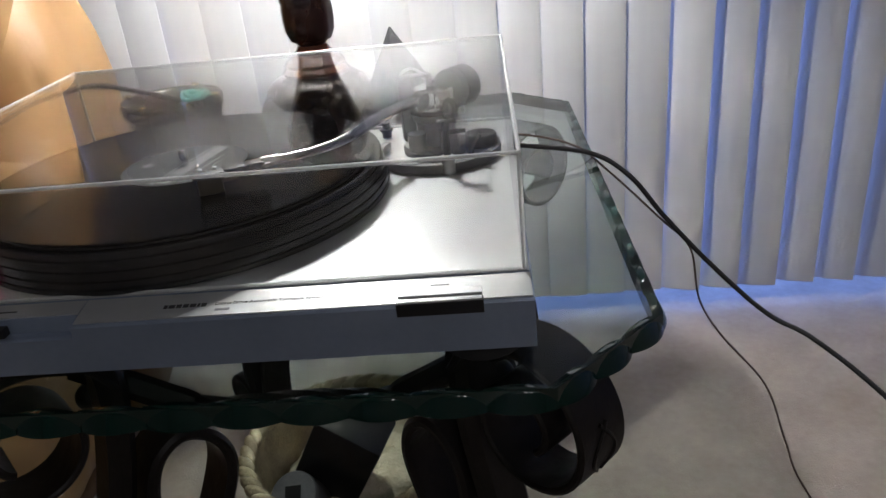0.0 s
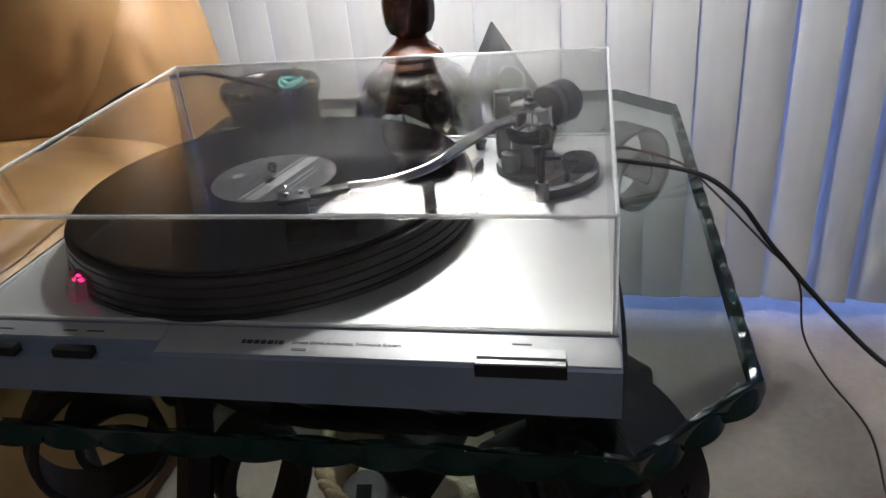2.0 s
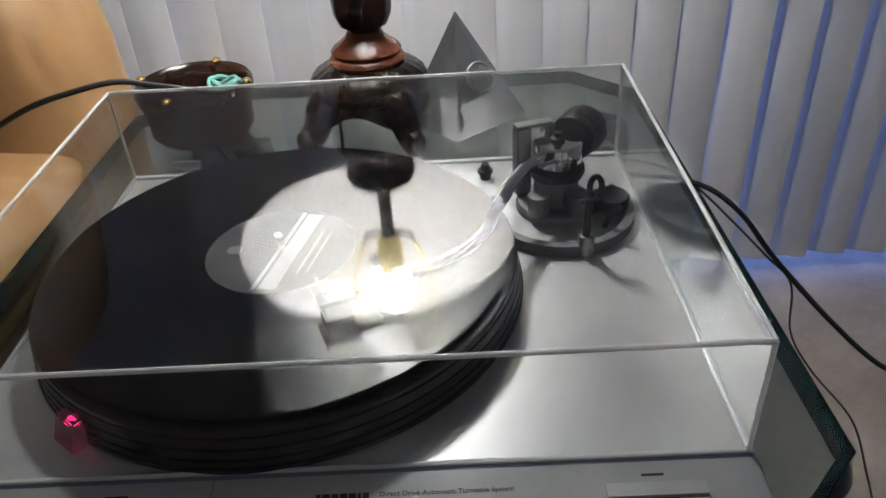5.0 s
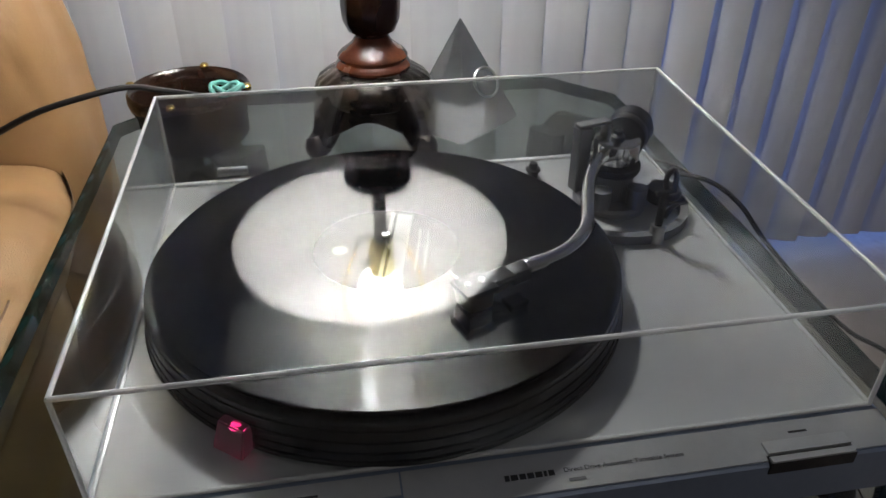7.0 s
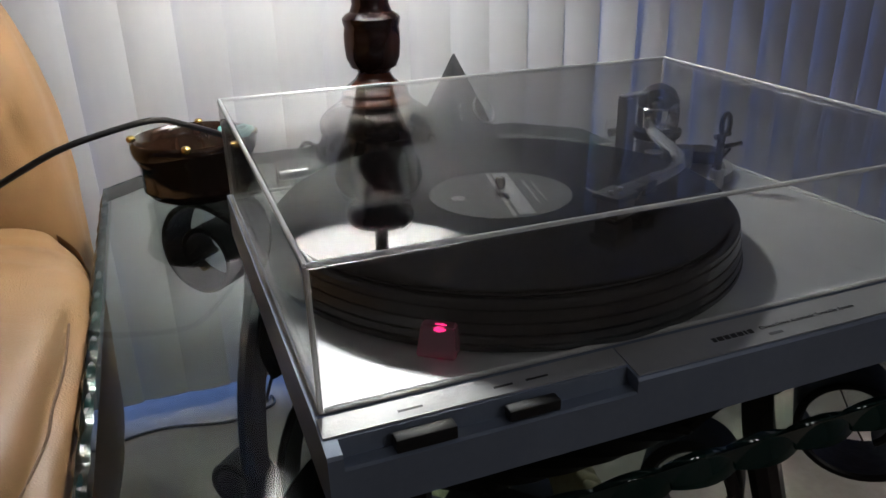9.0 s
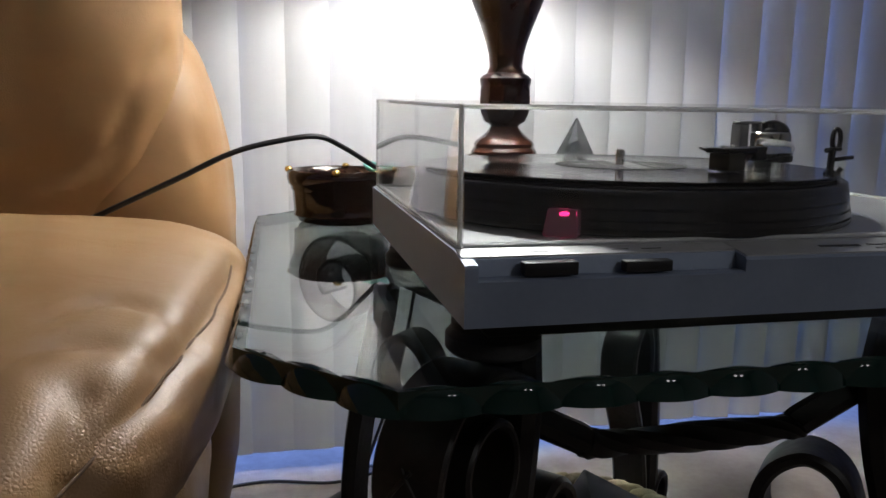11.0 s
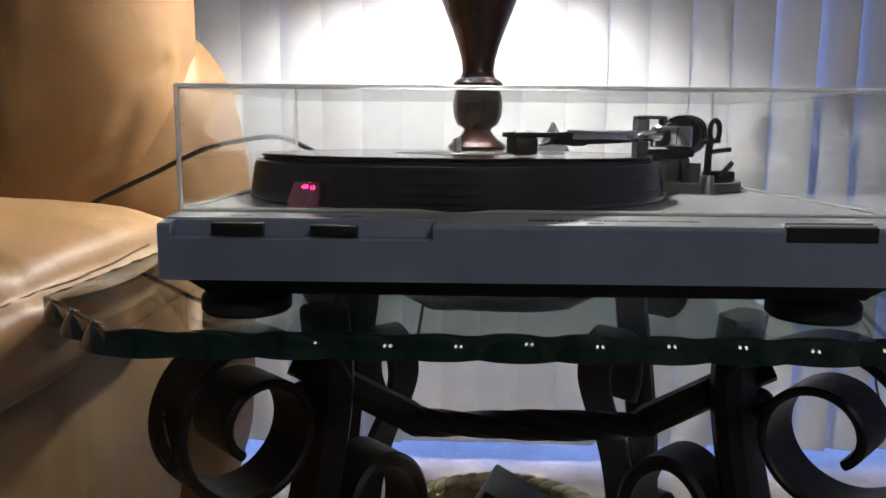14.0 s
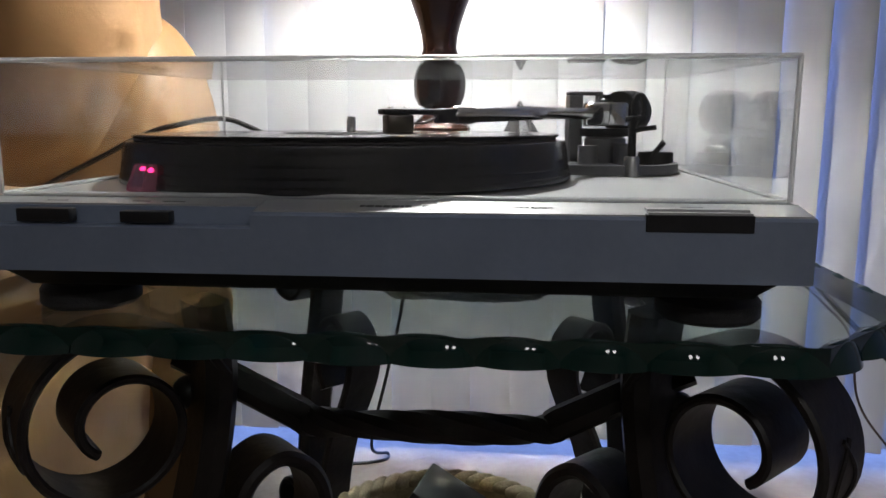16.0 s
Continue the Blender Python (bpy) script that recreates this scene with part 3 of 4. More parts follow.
def turntable():
    t = thing("turntable", "silver record player with clear closed lid, on the glass table", "turntable", at=(0, 0, GLASS))
    dz = Matrix.Translation((0, 0, -GLASS))

    def add(name, bm, mat, label="", parent=t, smooth=40):
        if parent is t:
            bm.transform(dz)
        return part(name, bm, mat, parent, label, smooth)

    # plinth: a swept front section, with the control recess at the front edge
    def run(x0, x1, sec, bm):
        a = [bm.verts.new((x0, y, z)) for y, z in sec]
        b = [bm.verts.new((x1, y, z)) for y, z in sec]
        k = len(sec)
        bm.faces.new(a)
        bm.faces.new(b[::-1])
        for i in range(k):
            bm.faces.new((a[i], b[i], b[(i + 1) % k], a[(i + 1) % k]))

    full = [(0.0, 0.6005), (0.0, 0.6310), (0.0012, 0.6325), (0.024, 0.6360), (0.368, 0.6360), (0.368, 0.6005)]
    cut = [(0.0, 0.6005), (0.0, 0.6240), (0.0014, 0.6250), (0.0085, 0.6250), (0.0105, 0.6338), (0.024, 0.6360), (0.368, 0.6360), (0.368, 0.6005)]
    bm = bmesh.new()
    run(-0.060, 0.215, full, bm)
    run(-0.208, -0.060, cut, bm)
    run(-0.215, -0.208, full, bm)
    add("plinth", bm, M_FASCIA, "grey metallic plinth with a control recess", smooth=25)
    add("front_strip", strip(-0.0585, 0.2140, 0.0022), M_SILVER, "silver front strip")
    add("front_strip", strip(-0.2140, -0.0595, 0.0118), M_SILVER, "silver front strip")
    add("top_plate", box(-0.2135, 0.2135, 0.0275, 0.3665, 0.6361, PLATE + 0.0004, 0.0006, 1), M_SILVER, "brushed silver top plate")
    bm = box(-0.205, 0.205, 0.012, 0.355, 0.588, 0.6004, 0.002, 1)
    for v in bm.verts:
        if v.co.z < 0.592:
            v.co.x *= 0.965
            v.co.y += 0.010 if v.co.y < 0.1 else -0.01
    add("base_pan", bm, M_BLACK, "black underside pan")
    for x in (-0.182, 0.182):
        for y in (0.060, 0.310):
            add("foot", lathe([(0.0, GLASS - 0.0005), (0.026, GLASS - 0.0005), (0.0285, GLASS + 0.002), (0.0285, 0.580), (0.025, 0.584), (0.025, 0.5885), (0, 0.5885)], 32, (x, y, 0)), M_RUBBER, "black rubber foot")
    # controls
    add("button", box(-0.1845, -0.1555, -0.0005, 0.0070, 0.6262, 0.6332, 0.0008), M_BLACK)
    add("slider", box(-0.1290, -0.1025, 0.0005, 0.0075, 0.6262, 0.6322, 0.0008), M_BLACK)
    b = add("stop_button", box(0.1355, 0.1860, -0.0007, 0.0133, 0.6255, 0.6338, 0.0003, 1), M_BLACK, "black and silver stop button")
    part("cap", box(0.1365, 0.1850, 0.0048, 0.0127, 0.6339 - GLASS, 0.6361 - GLASS), M_SILVER, b, "bright silver cap")
    part("cap", box(0.1365, 0.1850, -0.0004, 0.0034, 0.6339 - GLASS, 0.6350 - GLASS), M_SILVER, b, "bright silver cap")
    # lettering on the front strip
    tilt = math.degrees(math.atan2(0.0035, 0.0228))
    zt = 0.6352 - GLASS
    writing("lettering", "Direct Drive Automatic Turntable System", 0.0036, pose(0.0255, 0.0118, 0.63498 - GLASS, tilt), M_INK, t, 0.066)
    for x0, x1, y in ((-0.006, -0.0035, 0.0125), (-0.0028, 0.0010, 0.0125), (0.0018, 0.0052, 0.0125), (0.0060, 0.0095, 0.0125), (0.0103, 0.0140, 0.0125), (0.0148, 0.0165, 0.0125), (0.0173, 0.0205, 0.0125)):
        m = part("maker_mark", box(x0, x1, -0.0016, 0.0016, 0, 0.0002), M_INK, t)
        m.matrix_local = pose(0, y, zt - 0.0003, tilt)
    m = part("model_mark", box(0.027, 0.036, -0.0009, 0.0009, 0, 0.0002), M_GREY, t)
    m.matrix_local = pose(0, 0.0072, 0.63418 - GLASS, tilt)
    for x0, x1 in ((-0.178, -0.166), (-0.130, -0.120), (-0.113, -0.101), (0.155, 0.166)):
        m = part("mark", box(x0, x1, -0.0007, 0.0007, 0, 0.0002), M_INK, t)
        m.matrix_local = pose(0, 0.0172, zt + 0.0003, tilt)
    # platter with its ribbed rim, mat, spindle
    prof = [(0.0, 0.6375), (0.1560, 0.6375), (0.1596, 0.6380), (0.1600, 0.6388), (0.1598, 0.6412), (0.1580, 0.6416), (0.1580, 0.6422), (0.1592, 0.6426), (0.1587, 0.6462), (0.1570, 0.6466), (0.1570, 0.6472), (0.1583, 0.6476), (0.1577, 0.6526), (0.1562, 0.6530), (0.1562, 0.6536), (0.1574, 0.6540), (0.1566, 0.6596), (0.1552, 0.6600), (0.1552, 0.6606), (0.1562, 0.6610), (0.1558, 0.6636), (0.1545, 0.6645), (0.1500, 0.6647), (0.0, 0.6647)]
    add("platter", lathe(prof, 128, (SP.x, SP.y, 0)), M_PLATTER, "black ribbed platter", smooth=25)
    add("mat", lathe([(0.0, 0.6645), (0.1480, 0.6645), (0.1490, 0.6655), (0.1485, 0.6668), (0.0, 0.6668)], 96, (SP.x, SP.y, 0)), M_RUBBER, "black rubber mat")
    add("spindle", lathe([(0.0036, 0.666), (0.0036, 0.6790), (0.0028, 0.6808), (0.0, 0.6815)], 20, (SP.x, SP.y, 0)), M_CHROME, "chrome spindle")
    # strobe prism
    bm = bmesh.new()
    low = [bm.verts.new(q) for q in ((-0.0105, -0.0070, 0), (0.0105, -0.0070, 0), (0.0105, 0.0060, 0), (-0.0105, 0.0060, 0))]
    high = [bm.verts.new(q) for q in ((-0.0090, -0.0010, 0.0160), (0.0090, -0.0010, 0.0160), (0.0090, 0.0055, 0.0160), (-0.0090, 0.0055, 0.0160))]
    bm.faces.new(low[::-1])
    bm.faces.new(high)
    for i in range(4):
        bm.faces.new((low[i], low[(i + 1) % 4], high[(i + 1) % 4], high[i]))
    bmesh.ops.bevel(bm, geom=bm.edges[:], offset=0.0009, segments=2, affect="EDGES")
    bm.transform(Matrix.Translation((-0.1430, 0.0560, PLATE + 0.0005)) @ Matrix.Rotation(radians(-38), 4, "Z"))
    s = add("strobe_light", bm, M_PINK, "pink strobe prism with a red lamp")
    bm = bmesh.new()
    bmesh.ops.create_uvsphere(bm, u_segments=12, v_segments=8, radius=0.0026)
    bm.transform(Matrix.Translation((-0.1400, 0.0590, PLATE + 0.0125 - GLASS)) @ Matrix.Diagonal((1.5, 1, 0.6, 1)))
    part("strobe_lamp", bm, M_LED, s)
    # tonearm
    px, py = 0.148, 0.278
    add("arm_base", lathe([(0.0, PLATE), (0.028, PLATE), (0.0285, PLATE + 0.005), (0.027, PLATE + 0.0075), (0.0, PLATE + 0.0075)], 56, (px, py, 0), wave=lambda a, z: 1.0 + 0.10 * max(0, math.cos(a - radians(205))) + 0.16 * max(0, math.cos(a + radians(75))) ** 3), M_GREY, "grey tonearm base")
    add("ring", ring_arc(0.149, 0.262, 0.052, 0.0065, -205, 35, PLATE + 0.001, PLATE + 0.0085), M_GREY, "grey curved arm lifter guide")
    add("pillar", lathe([(0.017, PLATE + 0.007), (0.017, PLATE + 0.027), (0.015, PLATE + 0.029), (0.0, PLATE + 0.029)], 40, (px, py, 0)), M_GREY)
    add("pillar", lathe([(0.008, PLATE + 0.007), (0.008, PLATE + 0.024), (0.0, PLATE + 0.024)], 24, (px + 0.012, py - 0.024, 0)), M_GREY)
    add("pillar", lathe([(0.008, PLATE + 0.007), (0.008, PLATE + 0.022), (0.0, PLATE + 0.022)], 24, (px - 0.016, py - 0.02, 0)), M_GREY)
    add("bearing", lathe([(0.0, 0.6655), (0.020, 0.6655), (0.021, 0.668), (0.021, 0.672), (0.0, 0.672)], 40, (px, py, 0)), M_BLACK)
    g = add("gimbal", lathe([(0.0, 0.6740), (0.0175, 0.6740), (0.0185, 0.6755), (0.0185, 0.6915), (0.0172, 0.6930), (0.0, 0.6930)], 40, (px, py, 0)), M_CHROME, "chrome gimbal housing")
    part("screw", lathe([(0.0055, 0.6930 - GLASS), (0.0055, 0.6950 - GLASS), (0.003, 0.6965 - GLASS), (0.003, 0.6995 - GLASS), (0, 0.7)][:4] + [(0, 0.6995 - GLASS)], 24, (px, py, 0)), M_BLACK, g)
    # bracket behind the gimbal
    bm = bmesh.new()
    for x0, x1, z0, z1 in ((-0.026, -0.014, 0.644, 0.7000), ):
        box(x0, x1, -0.006, 0.006, z0, z1, 0.0012, 1, bm=bm)
    box(-0.026, 0.004, -0.005, 0.005, 0.6995, 0.7025, 0.0010, 1, bm=bm)
    box(0.000, 0.005, -0.005, 0.005, 0.690, 0.7000, 0.0010, 1, bm=bm)
    bm.transform(Matrix.Translation((px - 0.006, py + 0.016, 0)) @ Matrix.Rotation(radians(15), 4, "Z"))
    add("bracket", bm, M_GREY, "grey gimbal bracket")
    # S-shaped tube: pivot to headshell
    head = Vector((0.040, 0.1320, 0.6818))
    pts = [(px, py, 0.6840), (px - 0.020, py - 0.016, 0.6840), (0.112, 0.236, 0.6840), (0.099, 0.205, 0.6838), (0.085, 0.168, 0.6832), (0.066, 0.146, 0.6824), head]
    add("arm_tube", tube(pts, 0.0048, 14, 12), M_CHROME, "chrome S-shaped arm tube")
    d = (Vector((-0.012, 0.1110, 0)) - Vector((head.x, head.y, 0))).normalized()
    ang = math.degrees(math.atan2(d.y, d.x))
    hm = Matrix.Translation((head.x, head.y, head.z - GLASS)) @ Matrix.Rotation(radians(ang), 4, "Z")
    bm = lathe([(0.0, -0.006), (0.0056, -0.006), (0.0060, -0.004), (0.0060, 0.006), (0.0056, 0.008), (0.0, 0.008)], 24)
    bm.transform(Matrix.Rotation(radians(90), 4, "Y"))
    c = part("collar", bm, M_CHROME, t, "chrome locking collar")
    c.matrix_local = hm
    bm = box(0.006, 0.020, -0.0055, 0.0055, -0.0050, 0.0040, 0.001)
    box(0.018, 0.036, -0.0060, 0.0060, 0.0000, 0.0036, 0.0008, bm=bm)
    box(0.034, 0.056, -0.0098, 0.0098, 0.0000, 0.0036, 0.0008, bm=bm)
    hs = part("headshell", bm, M_BLACK, t, "black headshell")
    hs.matrix_local = hm
    part("cartridge", box(0.0365, 0.0535, -0.0085, 0.0085, -0.0118, 0.0000, 0.0014), M_CART, hs, "dark bronze cartridge")
    bm = box(0.0385, 0.0500, -0.0040, 0.0040, -0.0126, -0.0112, 0.0004)
    part("stylus", bm, M_GREY, hs)
    for k in (0.040, 0.050):
        part("screw", lathe([(0.0016, 0.0036), (0.0016, 0.0052), (0.0, 0.0055)], 12, (k, 0.0, 0)), M_STEEL, hs)
    for k, y in enumerate((-0.004, -0.0015, 0.0015, 0.004)):
        part("lead_wire", tube([(0.021, y * 0.8, -0.002), (0.028, y * 1.2, -0.005), (0.037, y, -0.005)], 0.0005, 6, 5), M_BROWNCORD, hs)
    lift = part("finger_lift", tube([(0.050, -0.009, 0.002), (0.051, -0.014, 0.002), (0.051, -0.018, 0.003)], 0.0011, 8, 6), M_CHROME, hs)
    # counterweight behind the pivot
    back = (Vector((px, py, 0)) - Vector((0.099, 0.205, 0))).normalized()
    a2 = math.degrees(math.atan2(back.y, back.x)) - 3
    bm = lathe([(0.0, 0.020), (0.010, 0.020), (0.0172, 0.0205), (0.0180, 0.022), (0.0180, 0.0285), (0.0172, 0.0295), (0.0182, 0.0305), (0.0186, 0.044), (0.0172, 0.047), (0.006, 0.048), (0.006, 0.052), (0.0, 0.052)], 48, wave=lambda a, z: 1 + (0.012 * math.cos(a * 40) if 0.03 < z < 0.0465 else 0))
    bm.transform(Matrix.Rotation(radians(90), 4, "Y"))
    cw = part("counterweight", bm, M_BLACK, t, "black knurled counterweight")
    cw.matrix_local = Matrix.Translation((px, py, 0.6855 - GLASS)) @ Matrix.Rotation(radians(a2), 4, "Z")
    bm = lathe([(0.0, -0.002), (0.006, -0.002), (0.006, 0.022), (0.0, 0.022)], 20)
    bm.transform(Matrix.Rotation(radians(90), 4, "Y"))
    st = part("rear_shaft", bm, M_CHROME, t)
    st.matrix_local = cw.matrix_local
    # cue lever and arm rest
    add("cue_post", lathe([(0.0058, PLATE), (0.0058, PLATE + 0.014), (0.0050, PLATE + 0.0155), (0.0, PLATE + 0.0155)], 20, (0.160, 0.2105, 0)), M_STEEL)
    r = add("arm_rest", tube([(0.160, 0.2105, PLATE + 0.014), (0.160, 0.2105, PLATE + 0.034), (0.161, 0.2105, PLATE + 0.044)], 0.0030, 12, 5), M_BLACK, "black arm rest post with clip")
    part("clip", tube([(0.1645 + 0.0040 * math.cos(q), 0.212, PLATE + 0.0520 - GLASS + 0.0085 * math.sin(q)) for q in (-1.57 + 0.42 * k for k in range(16))], 0.0021, 10, 3), M_BLACK, r)
    part("crossbar", tube([(0.154, 0.2105, PLATE + 0.0425 - GLASS), (0.161, 0.2108, PLATE + 0.0435 - GLASS), (0.169, 0.2115, PLATE + 0.0440 - GLASS)], 0.0022, 8, 4), M_BLACK, r)
    part("clip", tube([(0.160, 0.2105, PLATE + 0.034 - GLASS), (0.168, 0.206, PLATE + 0.036 - GLASS), (0.176, 0.204, PLATE + 0.037 - GLASS)], 0.0018, 8, 6), M_BLACK, r)
    k = add("anti_skate_knob", lathe([(0.0135, PLATE + 0.0065), (0.0140, PLATE + 0.009), (0.0140, PLATE + 0.0155), (0.0130, PLATE + 0.0170), (0.0100, PLATE + 0.0166), (0.0, PLATE + 0.0166)], 40, (0.187, 0.262, 0), wave=lambda a, z: 1 + 0.012 * math.cos(a * 30)), M_BLACK, "black ribbed dial")
    add("cue_lever", tube([(0.178, 0.236, PLATE + 0.006), (0.180, 0.232, PLATE + 0.016), (0.187, 0.229, PLATE + 0.026)], 0.0022, 8, 6), M_BLACK, "black cue lever")
    add("screw", lathe([(0.0045, PLATE), (0.0045, PLATE + 0.006), (0.0065, PLATE + 0.0065), (0.0065, PLATE + 0.0085), (0.0035, PLATE + 0.009), (0.0035, PLATE + 0.014), (0.0, PLATE + 0.014)], 16, (0.096, 0.328, 0)), M_BLACK)
    # lid
    X, Y0, Y1, Z0, Z1, T = 0.2125, 0.0265, 0.3600, PLATE + 0.0012, 0.7145, 0.0028
    lid = thing("lid", "", "")
    lid.parent = t
    for key in ("label", "category"):
        lid[key] = ""
        del lid[key]
    lid["label"] = "clear acrylic dust cover"

    def sloped(bm):
        """The lid rises a little from its front to its back."""
        for v in bm.verts:
            f = (v.co.z + GLASS - Z0) / (Z1 - Z0)
            v.co.z += f * (-0.0033 + 0.0078 * (v.co.y - Y0) / (Y1 - Y0))
        return bm

    def sheet(name, a, b):
        return part(name, sloped(box(a[0], b[0], a[1], b[1], a[2] - GLASS, b[2] - GLASS)), M_ACRYL, lid)

    e = 0.0032
    sheet("top_panel", (-X + e, Y0 + e, Z1 - T), (X - e, Y1 - e, Z1))
    sheet("front_panel", (-X + e, Y0, Z0), (X - e, Y0 + T, Z1 - e))
    sheet("back_panel", (-X + e, Y1 - T, Z0), (X - e, Y1, Z1 - e))
    sheet("side_panel", (-X, Y0 + e, Z0), (-X + T, Y1 - e, Z1 - e))
    sheet("side_panel", (X - T, Y0 + e, Z0), (X, Y1 - e, Z1 - e))
    r = 0.0014

    def bead(p, q):
        part("edge", sloped(sweep([Vector(p) - Vector((0, 0, GLASS)), Vector(q) - Vector((0, 0, GLASS))], circle(r, 8))), M_EDGE, lid, "polished edge, highlight painted in pale colour")

    for y in (Y0 + r, Y1 - r):
        bead((-X + r, y, Z1 - r), (X - r, y, Z1 - r))
        for x in (-X + r, X - r):
            bead((x, y, Z0), (x, y, Z1 - r))
        bead((-X + e, y, Z0 - 0.0004 + r * 0.5), (X - e, y, Z0 - 0.0004 + r * 0.5))
    for x in (-X + r, X - r):
        bead((x, Y0 + r, Z1 - r), (x, Y1 - r, Z1 - r))
        bead((x, Y0 + e, Z0 - 0.0004 + r * 0.5), (x, Y1 - e, Z0 - 0.0004 + r * 0.5))
    for x in (-0.160, 0.160):
        h = part("hinge", box(x - 0.014, x + 0.014, 0.3440, 0.3568, PLATE + 0.001 - GLASS, 0.664 - GLASS, 0.002), M_ACRYL, lid, "clear plastic hinge block")
        part("hinge_pin", tube([(x - 0.012, 0.351, 0.652 - GLASS), (x + 0.012, 0.351, 0.652 - GLASS)], 0.004, 10, 2), M_STEEL, h)


def strip(x0, x1, y0):
    """The thin sloping plate along the plinth's front edge."""
    def z(y):
        return 0.6325 + (y - 0.0012) * (0.6360 - 0.6325) / 0.0228
    bm = bmesh.new()
    q = [(x, y, z(y) + d) for d in (-0.0004, 0.0007) for x, y in ((x0, y0), (x1, y0), (x1, 0.0245), (x0, 0.0245))]
    v = [bm.verts.new(p) for p in q]
    bm.faces.new(v[0:4][::-1])
    bm.faces.new(v[4:8])
    for i in range(4):
        j = (i + 1) % 4
        bm.faces.new((v[i], v[j], v[4 + j], v[4 + i]))
    return bm


def ring_arc(cx, cy, r, w, a0, a1, z0, z1, n=40):
    bm = bmesh.new()
    rows = []
    for k in range(n + 1):
        a = radians(a0 + (a1 - a0) * k / n)
        c, s = math.cos(a), math.sin(a)
        rows.append([bm.verts.new((cx + q * c, cy + q * s, z)) for q, z in ((r - w / 2, z0), (r + w / 2, z0), (r + w / 2, z1), (r - w / 2, z1))])
    for a, b in zip(rows, rows[1:]):
        for i in range(4):
            bm.faces.new((a[i], a[(i + 1) % 4], b[(i + 1) % 4], b[i]))
    bm.faces.new(rows[0][::-1])
    bm.faces.new(rows[-1])
    return bm


turntable()


def record():
    t = thing("record", "black vinyl record with grey paper label, on the platter", "record", at=(SP.x, SP.y, 0.6669))
    prof = [(0.0, 0.0), (0.1500, 0.0), (0.1509, 0.0007), (0.1509, 0.0016), (0.1500, 0.0022), (0.1440, 0.0019), (0.0520, 0.0019), (0.0505, 0.0021), (0.0, 0.0021)]
    part("disc", lathe(prof, 160), M_VINYL, t, smooth=30)
    l = part("paper_label", lathe([(0.0, 0.0021), (0.0490, 0.0021), (0.0490, 0.0024), (0.0, 0.0024)], 64), M_LABEL, t, "grey record label with pale stripes")
    for k, (y0, y1, m) in enumerate(((-0.014, -0.003, M_LABEL2), (-0.001, 0.0015, M_LABEL2), (-0.022, -0.0205, M_LABEL2), (-0.0275, -0.0265, M_LABEL2), (0.012, 0.0132, M_INK))):
        w = math.sqrt(0.046 ** 2 - max(abs(y0), abs(y1)) ** 2) * (1.0 if k < 2 else 0.6)
        b = part("print", box(-w, w, y0, y1, 0.00235, 0.00260), m, l)
        b.matrix_local = pose(0, 0, 0, 0, 0, 77)
    part("emblem", lathe([(0.0, 0.00265), (0.005, 0.00265), (0.005, 0.0029), (0.0, 0.0029)], 24, (-0.031, 0.001, 0)), M_LABEL2, l)


record()

